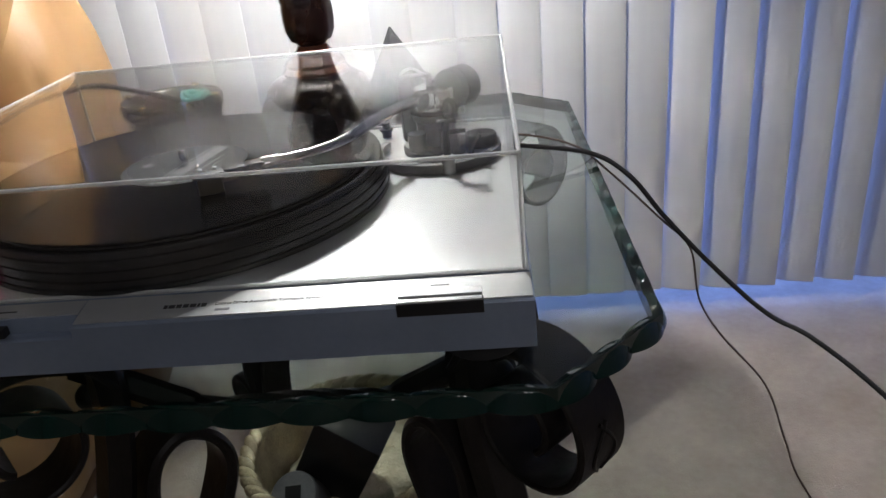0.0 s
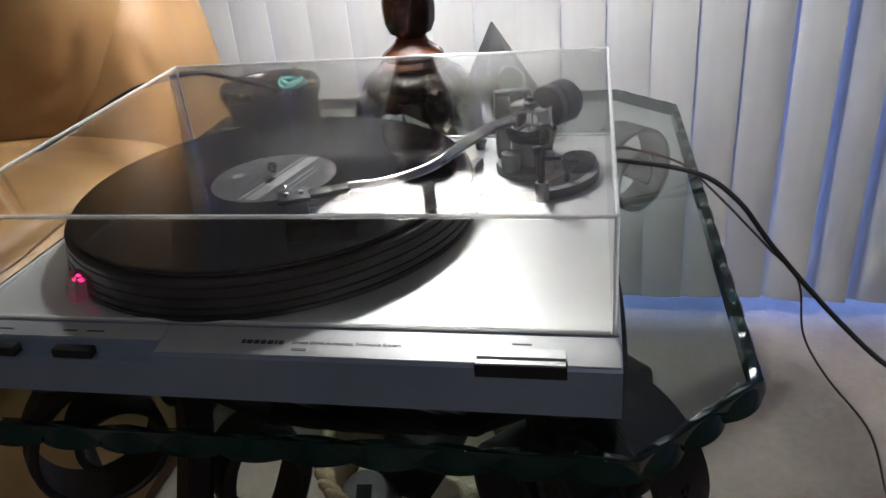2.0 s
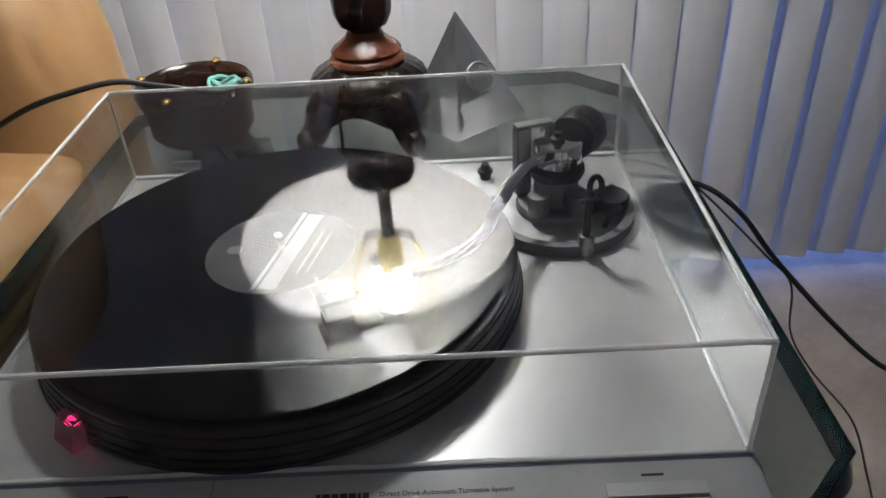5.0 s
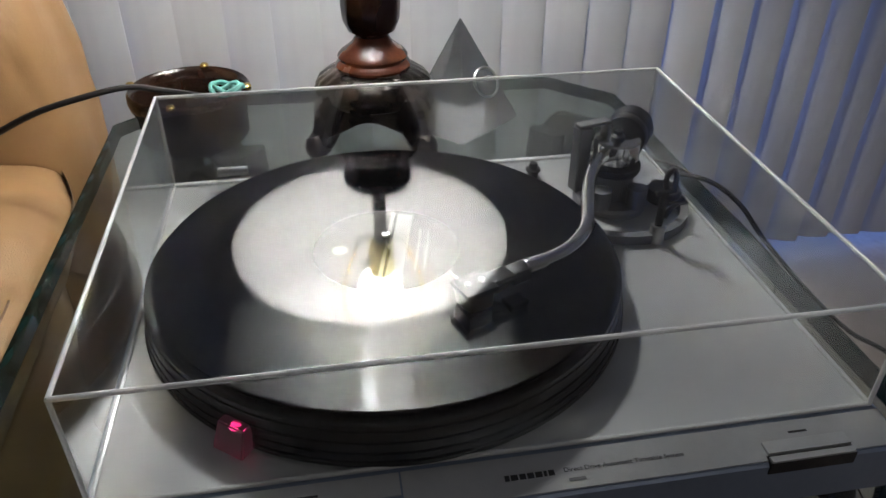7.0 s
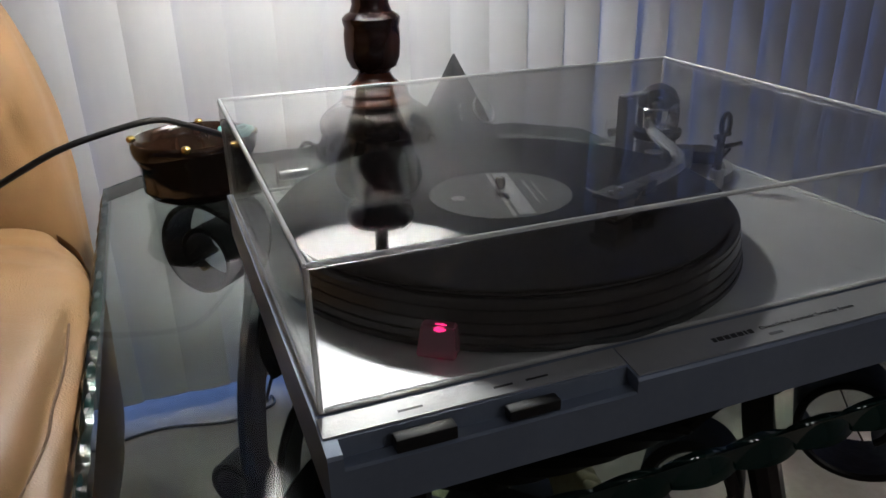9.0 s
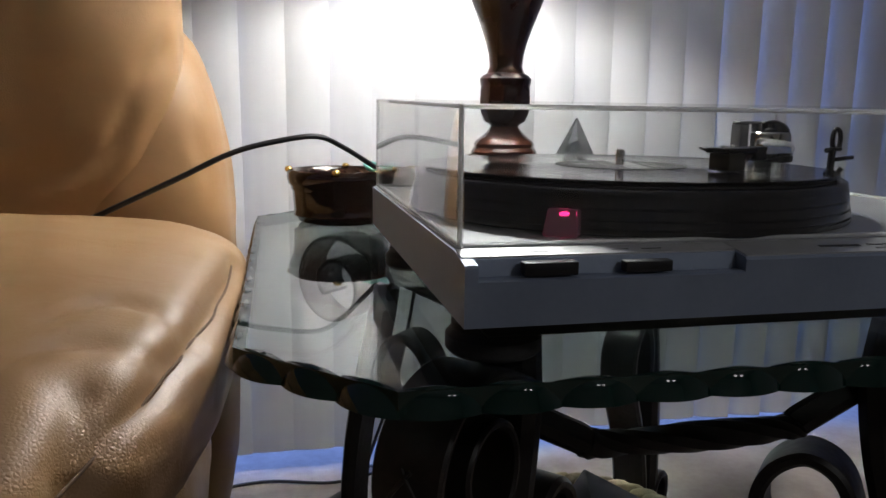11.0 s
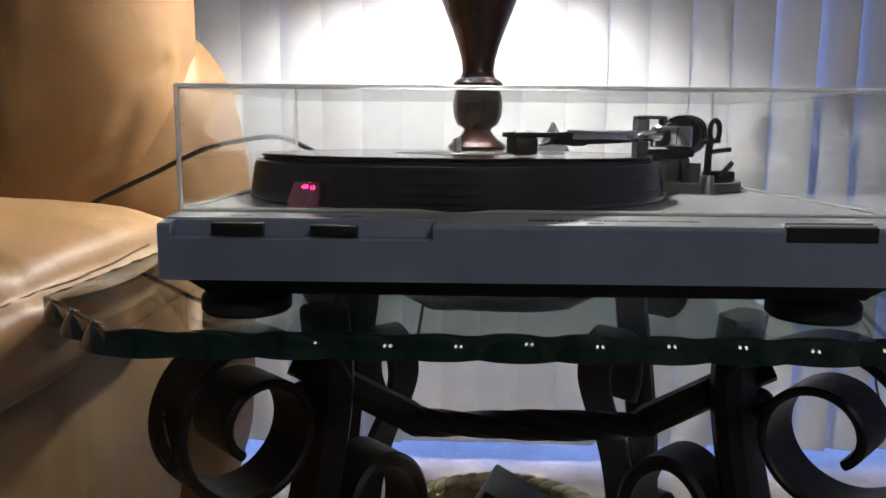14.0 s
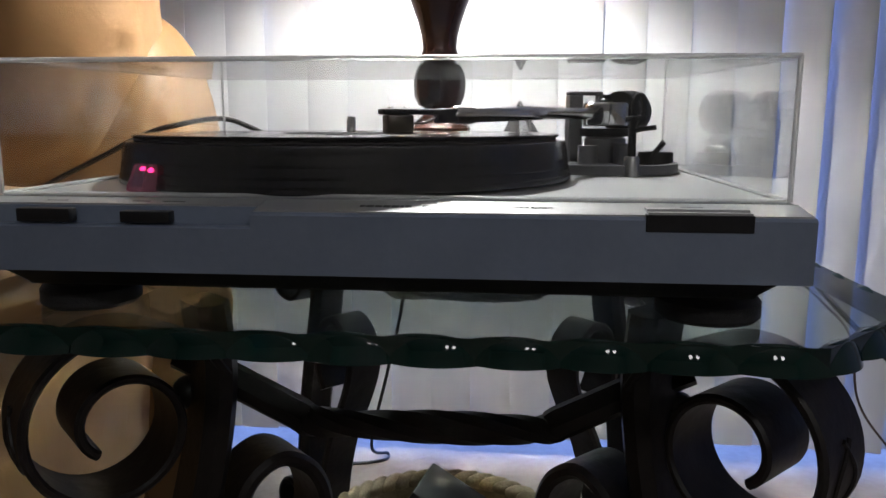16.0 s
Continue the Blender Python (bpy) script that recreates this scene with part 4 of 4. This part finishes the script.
# ---- table lamp ----
def table_lamp():
    t = thing("table_lamp", "turned dark mahogany table lamp on bronze clawed feet, switched on", "lamp", at=(LAMP_X, LAMP_Y, GLASS))

    def z(profile):
        return [(r, q - GLASS) for r, q in profile]

    col = [(0.0, 0.690), (0.0175, 0.690), (0.020, 0.694), (0.026, 0.697), (0.0305, 0.708), (0.0318, 0.722), (0.0316, 0.735), (0.0308, 0.741), (0.0318, 0.744), (0.0325, 0.750), (0.0290, 0.754), (0.0235, 0.757), (0.0205, 0.765), (0.0220, 0.780), (0.0260, 0.795), (0.0330, 0.815), (0.0420, 0.838), (0.0510, 0.862), (0.0540, 0.882), (0.0480, 0.898), (0.0300, 0.908), (0.0220, 0.914), (0.0220, 0.920), (0.0400, 0.924), (0.0430, 0.932), (0.0400, 0.941), (0.0180, 0.946), (0.0100, 0.950), (0.0, 0.950)]
    part("column", lathe(z(col), 56, wave=lambda a, q: 1 + (0.02 * math.cos(a * 10) if 0.128 < q < 0.168 else 0)), M_WOOD, t, "dark mahogany turned column")
    part("red_collar", lathe(z([(0.0, 0.655), (0.040, 0.655), (0.0425, 0.659), (0.040, 0.663), (0.037, 0.665), (0.039, 0.669), (0.036, 0.673), (0.029, 0.678), (0.022, 0.684), (0.0175, 0.6915), (0.0, 0.6915)]), 56), M_REDWOOD, t, "red mahogany collar")
    part("skirt", lathe(z([(0.0, 0.622), (0.060, 0.622), (0.066, 0.626), (0.0655, 0.634), (0.060, 0.645), (0.050, 0.652), (0.042, 0.656), (0.0, 0.656)]), 96, wave=lambda a, q: 1 + 0.035 * abs(math.cos(a * 12)) * (1 if q > 0.06 else 0.3)), M_BRONZE, t, "gadrooned dark bronze skirt", 70)
    part("boss", lathe(z([(0.0, 0.606), (0.020, 0.608), (0.034, 0.616), (0.036, 0.6225), (0.0, 0.6225)]), 40), M_BRONZE, t)
    pts = spline([(0.030, 0, 0.625 - GLASS), (0.050, 0, 0.628 - GLASS), (0.064, 0, 0.618 - GLASS), (0.070, 0, 0.600 - GLASS), (0.080, 0, 0.586 - GLASS), (0.089, 0, 0.584 - GLASS)], 6)
    leg = None
    for k in range(4):
        m = Matrix.Rotation(radians(35 + 90 * k), 4, "Z")
        if leg is None:
            bm = sweep(pts, lambda f: [(u * (1.6 - 0.8 * f), v * (1.2 - 0.35 * f)) for u, v in circle(0.0150, 12)], side=(0, 1, 0))
            leg = part("foot", bm, M_BRONZE, t)
            leg.matrix_local = m
            bm = puff((0.026, 0.026, 0.030), (0.085, 0, 0.5845 - GLASS), p=2.2, n=12)
            for v in bm.verts:
                v.co.z = max(v.co.z, 0.0)
            claw = part("claw", bm, M_BRONZE, leg)
        else:
            f = share("foot", leg, m, t)
            share("claw", claw, Matrix.Identity(4), f)
    bm = bmesh.new()
    rows = []
    for r, up in ((0.062, 1), (0.068, 0), (0.064, 0), (0.056, 1)):
        row = []
        for k in range(64):
            a = 2 * math.pi * k / 64
            low = 0.5 - 0.5 * math.cos(4 * (a - radians(35)))
            row.append(bm.verts.new((r * math.cos(a), r * math.sin(a), (0.6235 if up else 0.594 + 0.022 * low) - GLASS)))
        rows.append(row)
    for p_, q_ in zip(rows, rows[1:] + rows[:1]):
        for k in range(64):
            bm.faces.new((p_[k], p_[(k + 1) % 64], q_[(k + 1) % 64], q_[k]))
    part("apron", bm, M_BRONZE, t, "arched bronze apron")
    part("stem", lathe(z([(0.0, 0.949), (0.0085, 0.949), (0.0085, 1.030), (0.0, 1.030)]), 20), M_BRONZE, t)
    part("saddle", tube([(-0.032, 0, 1.040 - GLASS), (-0.026, 0, 1.028 - GLASS), (0.0, 0, 1.026 - GLASS), (0.026, 0, 1.028 - GLASS), (0.032, 0, 1.040 - GLASS)], 0.003, 8, 6), M_BRONZE, t)
    s = part("socket", lathe(z([(0.0, 1.030), (0.012, 1.031), (0.0165, 1.038), (0.0170, 1.082), (0.0150, 1.086), (0.0, 1.086)]), 28), M_SOCKET, t, "pale yellow bulb socket")
    part("switch_key", tube([(-0.016, -0.004, 1.060 - GLASS), (-0.022, -0.006, 1.066 - GLASS), (-0.028, -0.007, 1.062 - GLASS)], 0.0035, 8, 4), M_BLACK, s)
    part("harp", tube([(-0.032, 0, 1.040 - GLASS), (-0.052, 0, 1.10 - GLASS), (-0.050, 0, 1.16 - GLASS), (-0.025, 0, 1.220 - GLASS), (0, 0, 1.232 - GLASS), (0.025, 0, 1.220 - GLASS), (0.050, 0, 1.16 - GLASS), (0.052, 0, 1.10 - GLASS), (0.032, 0, 1.040 - GLASS)], 0.0017, 8, 8), M_BRASS, t)
    bulb = part("bulb", lathe(z([(0.012, 1.086), (0.014, 1.092), (0.025, 1.106), (0.029, 1.120), (0.026, 1.140), (0.014, 1.152), (0.0, 1.155)]), 32), M_BULB, t, "glowing white bulb")
    bulb.visible_shadow = False
    bm = bmesh.new()
    lathe(z([(0.178, 1.020), (0.062, 1.235), (0.0605, 1.235), (0.1765, 1.020), (0.178, 1.020)]), 192, bm=bm, wave=lambda a, q: 1 + 0.006 * math.cos(a * 48))
    for f in [f for f in bm.faces if len(f.verts) > 8]:
        bm.faces.remove(f)
    sh = part("shade", bm, M_SHADE, t, "white cloth drum shade")
    sh.location = (-0.012, 0, 0)
    for k in range(3):
        a = radians(120 * k + 20)
        part("spider", tube([(0.012, 0, 1.232 - GLASS), (0.0610 * math.cos(a), 0.0610 * math.sin(a), 1.232 - GLASS)], 0.0015, 6, 3), M_BRASS, sh)


table_lamp()

# ---- things on the table ----
def crystal_pyramid():
    t = thing("crystal_pyramid", "clear cut crystal pyramid standing on the glass table", "ornament", at=(0.085, 0.600, GLASS))
    bm = bmesh.new()
    base = [bm.verts.new((x - 0.085, y - 0.600, 0.0008)) for x, y in ((0.076, 0.534), (0.160, 0.606), (0.094, 0.676), (0.012, 0.604))]
    tip = bm.verts.new((-0.006, -0.018, 0.136))
    bm.faces.new(base[::-1])
    for i in range(4):
        bm.faces.new((base[i], base[(i + 1) % 4], tip))
    bmesh.ops.bevel(bm, geom=bm.edges[:], offset=0.0012, segments=1, affect="EDGES")
    part("body", bm, M_CRYSTAL, t, smooth=10)
    bm = bmesh.new()
    ring = [Vector((0.0165 * math.cos(radians(a)), 0, 0.0165 * math.sin(radians(a)))) for a in range(0, 361, 12)]
    sweep(ring, circle(0.0016, 6), bm=bm)
    bm.transform(Matrix.Translation((0.0185, -0.050, 0.070)) @ Matrix.Rotation(radians(30), 4, "Z") @ Matrix.Rotation(radians(-30), 4, "X"))
    part("ring", bm, M_STEEL, t, "dark metal ring on the crystal face")


crystal_pyramid()


def ashtray():
    t = thing("ashtray", "round brown glazed ceramic pot with notched rim, on the glass table", "pot", at=(-0.226, 0.602, GLASS))
    prof = [(0.0, 0.0005), (0.050, 0.0005), (0.054, 0.003), (0.055, 0.008), (0.0600, 0.010), (0.0600, 0.013), (0.0590, 0.016), (0.0610, 0.040), (0.0630, 0.043), (0.0630, 0.046), (0.0660, 0.049), (0.0675, 0.056), (0.0670, 0.063), (0.0645, 0.066), (0.0600, 0.063), (0.0570, 0.052), (0.0540, 0.012), (0.0, 0.010)]
    part("bowl", lathe(prof, 72, wave=lambda a, z: 1 + (0.008 * math.cos(a * 20) if 0.012 < z < 0.037 else 0)), M_CERAMIC, t, smooth=60)
    for k in range(4):
        a = radians(80 + 90 * k)
        part("rest", puff((0.010, 0.013, 0.008), (0.0655 * math.cos(a), 0.0655 * math.sin(a), 0.0655), p=2.5, n=8), M_BRASS, t, "worn gold cigarette rest")


ashtray()


def yarn():
    t = thing("yarn_loop", "small loops of teal yarn lying over the pot", "yarn", at=(-0.181, 0.575, GLASS + 0.066))
    rnd = random.Random(3)
    bm = bmesh.new()
    for k in range(5):
        a0, r = rnd.uniform(0, 6), rnd.uniform(0.012, 0.019)
        tube([(r * math.cos(a0 + i * 0.7), r * math.sin(a0 + i * 0.7) * 0.8, 0.005 + 0.004 * math.sin(i * 1.3 + k)) for i in range(9)], 0.0022, 6, 4, bm=bm)
    part("loop", bm, M_TEAL, t)


yarn()

# ---- cords ----
def cord(name, points, r, mat, label, category="cord", steps=10):
    t = tagged(part(name, tube(points, r, 8, steps), mat), label, category)
    return t


cord("power_cord", [(0.195, 0.372, 0.606), (0.232, 0.400, 0.594), (0.301, 0.400, 0.580), (0.340, 0.385, 0.556), (0.374, 0.370, 0.513), (0.423, 0.345, 0.460), (0.471, 0.320, 0.417), (0.512, 0.300, 0.396), (0.568, 0.260, 0.353), (0.66, 0.20, 0.26), (0.80, 0.12, 0.13), (0.95, 0.08, FLOOR + 0.004), (1.15, 0.06, FLOOR + 0.004)], 0.0026, M_CORD, "black rubber cord hanging over the table edge")
cord("thin_cord", [(0.190, 0.374, 0.612), (0.227, 0.420, 0.601), (0.285, 0.420, 0.584), (0.320, 0.410, 0.556), (0.373, 0.380, 0.506), (0.405, 0.380, 0.469), (0.418, 0.380, 0.404), (0.440, 0.360, 0.366), (0.481, 0.330, 0.319), (0.497, 0.300, 0.264), (0.510, 0.280, 0.224), (0.56, 0.26, 0.15), (0.66, 0.24, FLOOR + 0.003), (0.80, 0.24, FLOOR + 0.003)], 0.0012, M_BROWNCORD, "thin brown wire hanging down to the carpet")
cord("charger_cord", [(-0.190, 0.545, 0.642), (-0.232, 0.505, 0.668), (-0.262, 0.488, 0.680), (-0.308, 0.480, 0.674), (-0.352, 0.476, 0.662), (-0.408, 0.475, 0.635), (-0.457, 0.475, 0.612), (-0.506, 0.482, 0.590), (-0.570, 0.495, 0.570)], 0.0030, M_CORD, "black cord looped from the pot over chair arm")
cord("lamp_cord", [(-0.048, 0.64, 0.590), (-0.062, 0.72, 0.5735), (-0.085, 0.752, 0.560), (-0.100, 0.80, 0.400), (-0.125, 0.80, 0.280), (-0.165, 0.85, 0.12), (-0.150, 0.93, FLOOR + 0.003), (-0.155, 0.90, FLOOR + 0.003), (-0.230, 0.88, FLOOR + 0.003), (-0.340, 0.905, FLOOR + 0.003), (-0.44, 0.88, FLOOR + 0.003), (-0.54, 0.80, FLOOR + 0.003), (-0.64, 0.74, FLOOR + 0.003)], 0.0028, M_CORD, "black lamp cord lying in a loop on carpet")

# ---- armchair ----
def crease(bm, line, depth, width):
    """Presses a soft fold into a stuffed surface along a line."""
    bm.normal_update()
    v3 = np.array([v.co[:] for v in bm.verts])
    line = spline([v3[np.argmin(np.sum((v3 - np.array(q)) ** 2, axis=1))] for q in line], 5)
    best = np.full(len(v3), 9.0)
    for a, b in zip(line, line[1:]):
        a, d = np.array(a), np.array(b) - np.array(a)
        f = np.clip((v3 - a) @ d / max(1e-9, d @ d), 0, 1)
        best = np.minimum(best, np.linalg.norm(v3 - a - f[:, None] * d, axis=1))
    push = -depth * np.exp(-(best / width) ** 2) + 0.35 * depth * np.exp(-((best - 2.4 * width) / (1.3 * width)) ** 2)
    for v, k in zip(bm.verts, push):
        if abs(k) > 1e-5:
            v.co += v.normal * float(k)


def armchair():
    t = thing("armchair", "tan leather recliner armchair beside the glass table", "armchair", at=(-0.75, 0.30, FLOOR))

    def at(x, y, z):
        return (x + 0.75, y - 0.30, z - FLOOR)

    def sag(y):
        return -0.10 * max(0.0, 0.25 - y)

    seam = [(-0.341, 0.3, 0.577), (-0.35, 0.166, 0.569), (-0.362, 0.108, 0.563), (-0.371, 0.049, 0.558), (-0.384, 0.02, 0.552), (-0.396, -0.02, 0.538), (-0.416, -0.048, 0.523), (-0.464, -0.08, 0.513), (-0.574, -0.105, 0.506), (-0.714, -0.095, 0.506)]
    bm = puff((0.54, 0.84, 0.146), at(-0.604, 0.300, 0.545), p=3.2, n=150, wrinkle=0.0055, freq=6, seed=2, plan=2.7)
    for v in bm.verts:
        y = v.co.y + 0.30
        v.co.z += sag(y)
        if v.co.z > 0.545 - FLOOR:
            v.co.z -= 0.030 * max(0.0, min(1.0, (y - 0.38) / 0.12))
    crease(bm, [at(*q) for q in seam], 0.0055, 0.010)
    crease(bm, [at(*q) for q in [(-0.393, 0.020, 0.578), (-0.385, -0.005, 0.563), (-0.380, -0.017, 0.552), (-0.378, -0.021, 0.540), (-0.376, -0.012, 0.517)]], 0.0055, 0.010)
    crease(bm, [at(*q) for q in [(-0.430, 0.096, 0.602), (-0.398, 0.126, 0.603), (-0.364, 0.114, 0.586), (-0.347, 0.110, 0.572)]], 0.0025, 0.006)
    crease(bm, [at(*q) for q in [(-0.500, 0.020, 0.600), (-0.450, 0.030, 0.595), (-0.410, 0.060, 0.595), (-0.360, 0.070, 0.575)]], 0.0025, 0.006)
    bm.normal_update()
    skin = np.array([(v.co + v.normal * 0.0005)[:] for v in bm.verts])
    part("arm_cushion", bm, M_LEATHER, t, "plump tan leather arm pad")
    bm = puff((0.52, 0.84, 0.50), at(-0.636, 0.320, 0.318), p=6, n=100, wrinkle=0.007, freq=5, seed=5, plan=2.5)
    for v in bm.verts:
        v.co.x -= 0.11 * max(0.0, 0.30 - v.co.z) * (1 if v.co.x > 0.1 else 0)
    crease(bm, [at(*q) for q in [(-0.345, 0.170, 0.520), (-0.354, 0.185, 0.452), (-0.357, 0.173, 0.377), (-0.365, 0.170, 0.20)]], 0.004, 0.005)
    part("arm_side", bm, M_LEATHER, t, "tan leather side panel")
    line = [Vector(skin[np.argmin(np.sum((skin - np.array(q)) ** 2, axis=1))]) for q in spline([at(*q) for q in seam], 4)]
    line = [q for q, w in zip(line, [Vector((9, 9, 9))] + line) if (q - w).length > 0.012]
    part("piping", tube(line, 0.0010, 8, 4), M_SEAM, t, "dark stitched leather piping")
    tilt = Matrix.Rotation(radians(10), 3, "X")
    bm = puff((0.62, 0.30, 0.80), at(-0.718, 0.625, 0.86), p=3.6, n=120, wrinkle=0.006, freq=4.0, turn=tilt, seed=9, plan=2.5)
    crease(bm, [at(*q) for q in [(-0.414, 0.566, 0.775), (-0.430, 0.532, 0.722), (-0.461, 0.521, 0.679), (-0.488, 0.523, 0.649), (-0.547, 0.526, 0.631), (-0.62, 0.53, 0.615)]], 0.005, 0.010)
    crease(bm, [at(*q) for q in [(-0.585, 0.435, 1.00), (-0.592, 0.455, 0.90), (-0.599, 0.476, 0.814), (-0.609, 0.488, 0.756), (-0.620, 0.503, 0.696), (-0.649, 0.518, 0.638)]], 0.010, 0.014)
    part("backrest", bm, M_LEATHER, t, "padded tan leather backrest")
    bm = puff((0.40, 0.26, 0.80), at(-0.560, 0.690, 0.450), p=3.4, n=80, wrinkle=0.007, freq=5, seed=12)
    crease(bm, [at(*q) for q in [(-0.375, 0.60, 0.735), (-0.382, 0.575, 0.680), (-0.365, 0.580, 0.640)]], 0.003, 0.007)
    part("back_wing", bm, M_LEATHER, t, "rounded tan leather back wing")
    part("seat", puff((0.70, 0.80, 0.24), at(-1.16, 0.16, 0.47), p=4, n=36, wrinkle=0.014, freq=6, seed=15), M_LEATHER, t, "tan leather seat cushion")
    part("arm_cushion", puff((0.30, 0.80, 0.30), at(-1.60, 0.16, 0.56), p=3.4, n=36, wrinkle=0.014, freq=6, seed=18), M_LEATHER, t, "plump tan leather arm pad")
    part("base", box(at(-1.70, 0, 0)[0], at(-0.44, 0, 0)[0], at(0, -0.02, 0)[1], at(0, 0.78, 0)[1], 0.0, 0.12, 0.01), M_SEAM, t)


armchair()

# ---- under the table ----
def basket():
    t = thing("basket", "woven wicker basket with braided rim under the glass table", "basket", at=(0.005, 0.335, FLOOR))
    part("wall", lathe([(0.0, 0.001), (0.105, 0.001), (0.115, 0.01), (0.127, 0.192), (0.120, 0.192), (0.108, 0.016), (0.0, 0.014)], 120, wave=lambda a, z: 1 + 0.012 * math.cos(a * 30) * math.cos(z * 500)), M_WICKER, t, "woven wicker wall", 70)
    rim = None
    n = 44
    for k in range(n):
        a = 2 * math.pi * k / n
        m = Matrix.Translation((0.124 * math.cos(a), 0.124 * math.sin(a), 0.198)) @ Matrix.Rotation(a + radians(90), 4, "Z") @ Matrix.Rotation(radians(8), 4, "Y") @ Matrix.Rotation(radians(24), 4, "Z")
        if rim is None:
            rim = part("braid", puff((0.036, 0.015, 0.017), p=2.2, n=8), M_WICKER, t)
            rim.matrix_local = m
        else:
            share("braid", rim, m, t)


basket()


def basket_contents():
    t = tagged(part("black_box", box(-0.040, 0.040, -0.028, 0.028, -0.06, 0.06, 0.003), M_BLACK), "black box leaning upright in the wicker basket", "box")
    t.matrix_world = pose(0.000, 0.305, 0.272, 6, 28, -12)
    t = thing("round_tin", "grey round tin with a dark square, in the basket", "tin", at=(-0.045, 0.262, 0.245))
    part("body", lathe([(0.0, -0.03), (0.026, -0.03), (0.0275, -0.028), (0.0275, 0.020), (0.0255, 0.024), (0.0, 0.0245)], 40), M_GREY, t)
    part("sticker", box(-0.009, 0.009, -0.010, 0.010, 0.0243, 0.0252), M_BLACK, t)
    t.rotation_euler = (radians(35), radians(-6), 0)
    bm = puff((0.20, 0.20, 0.13), p=2.6, n=28, wrinkle=0.03, freq=14, seed=4)
    c = tagged(part("folded_cloth", bm, M_CLOTH), "crumpled beige cloth lying in the wicker basket", "cloth")
    c.location = (0.01, 0.355, 0.175)


basket_contents()


def phone_cable():
    t = thing("charging_cable", "white cable with plug hanging over the tan chair", "cable", at=(-0.638, 0.47, 0.695))
    part("cable", tube([(0.075, 0.0, 0.32), (0.040, 0.0, 0.16), (0.010, -0.002, 0.055), (0.0, 0.0, 0.02)], 0.0042, 8, 8), M_WHITECORD, t)
    part("black_lead", tube([(0.098, -0.002, 0.32), (0.066, -0.004, 0.16), (0.050, -0.005, 0.060), (0.044, -0.004, -0.030)], 0.0030, 8, 8), M_CORD, t)
    part("black_lead", tube([(0.016, -0.006, 0.30), (0.008, -0.006, 0.16), (-0.004, -0.008, 0.06), (0.006, -0.010, 0.0), (0.030, -0.010, -0.012), (0.048, -0.010, -0.045), (0.034, -0.008, -0.062), (0.004, -0.008, -0.058), (-0.02, -0.006, -0.03)], 0.0024, 8, 8), M_CORD, t)
    part("black_lead", tube([(-0.012, -0.010, 0.05), (0.004, -0.012, 0.028), (0.012, -0.012, -0.004), (-0.002, -0.012, -0.04), (-0.03, -0.010, -0.05)], 0.0024, 8, 8), M_CORD, t)
    part("plug", box(-0.013, 0.013, -0.008, 0.008, -0.022, 0.024, 0.003), M_WHITECORD, t)
    part("black_plug", puff((0.030, 0.014, 0.018), (0.012, -0.002, -0.024), p=3, n=10), M_CORD, t)
    part("black_lead", tube([(0.020, -0.002, -0.026), (0.040, -0.004, -0.045), (0.046, 0.0, -0.070), (0.030, 0.0, -0.076), (0.0, 0.0, -0.080), (-0.06, 0.0, -0.092)], 0.0028, 8, 8), M_CORD, t)


phone_cable()


def pendant_lamp():
    t = thing("pendant_lamp", "plain pendant lamp with two globes hanging from the ceiling", "lamp", at=(0.54, -1.3, CEIL))
    part("plate", lathe([(0.0, -0.03), (0.055, -0.03), (0.06, 0.0), (0.0, 0.0)], 40), M_FRAME, t)
    part("stem", lathe([(0.0, -0.905), (0.008, -0.905), (0.008, -0.03), (0.0, -0.03)], 16), M_STEEL, t)
    part("crossbar", tube([(-0.12, 0, -0.905), (0.12, 0, -0.905)], 0.008, 10, 2), M_STEEL, t)
    for x in (-0.12, 0.12):
        h = part("holder", lathe([(0.0, -0.94), (0.015, -0.94), (0.015, -0.90), (0.0, -0.90)], 20, (x, 0, 0)), M_FRAME, t)
        b = part("globe", lathe([(0.0, -1.060), (0.030, -1.052), (0.052, -1.030), (0.060, -1.000), (0.052, -0.970), (0.030, -0.948), (0.012, -0.940), (0.0, -0.940)], 32, (x, 0, 0)), M_ROOMBULB, h, "round frosted glass globe")
        b.visible_shadow = False


pendant_lamp()
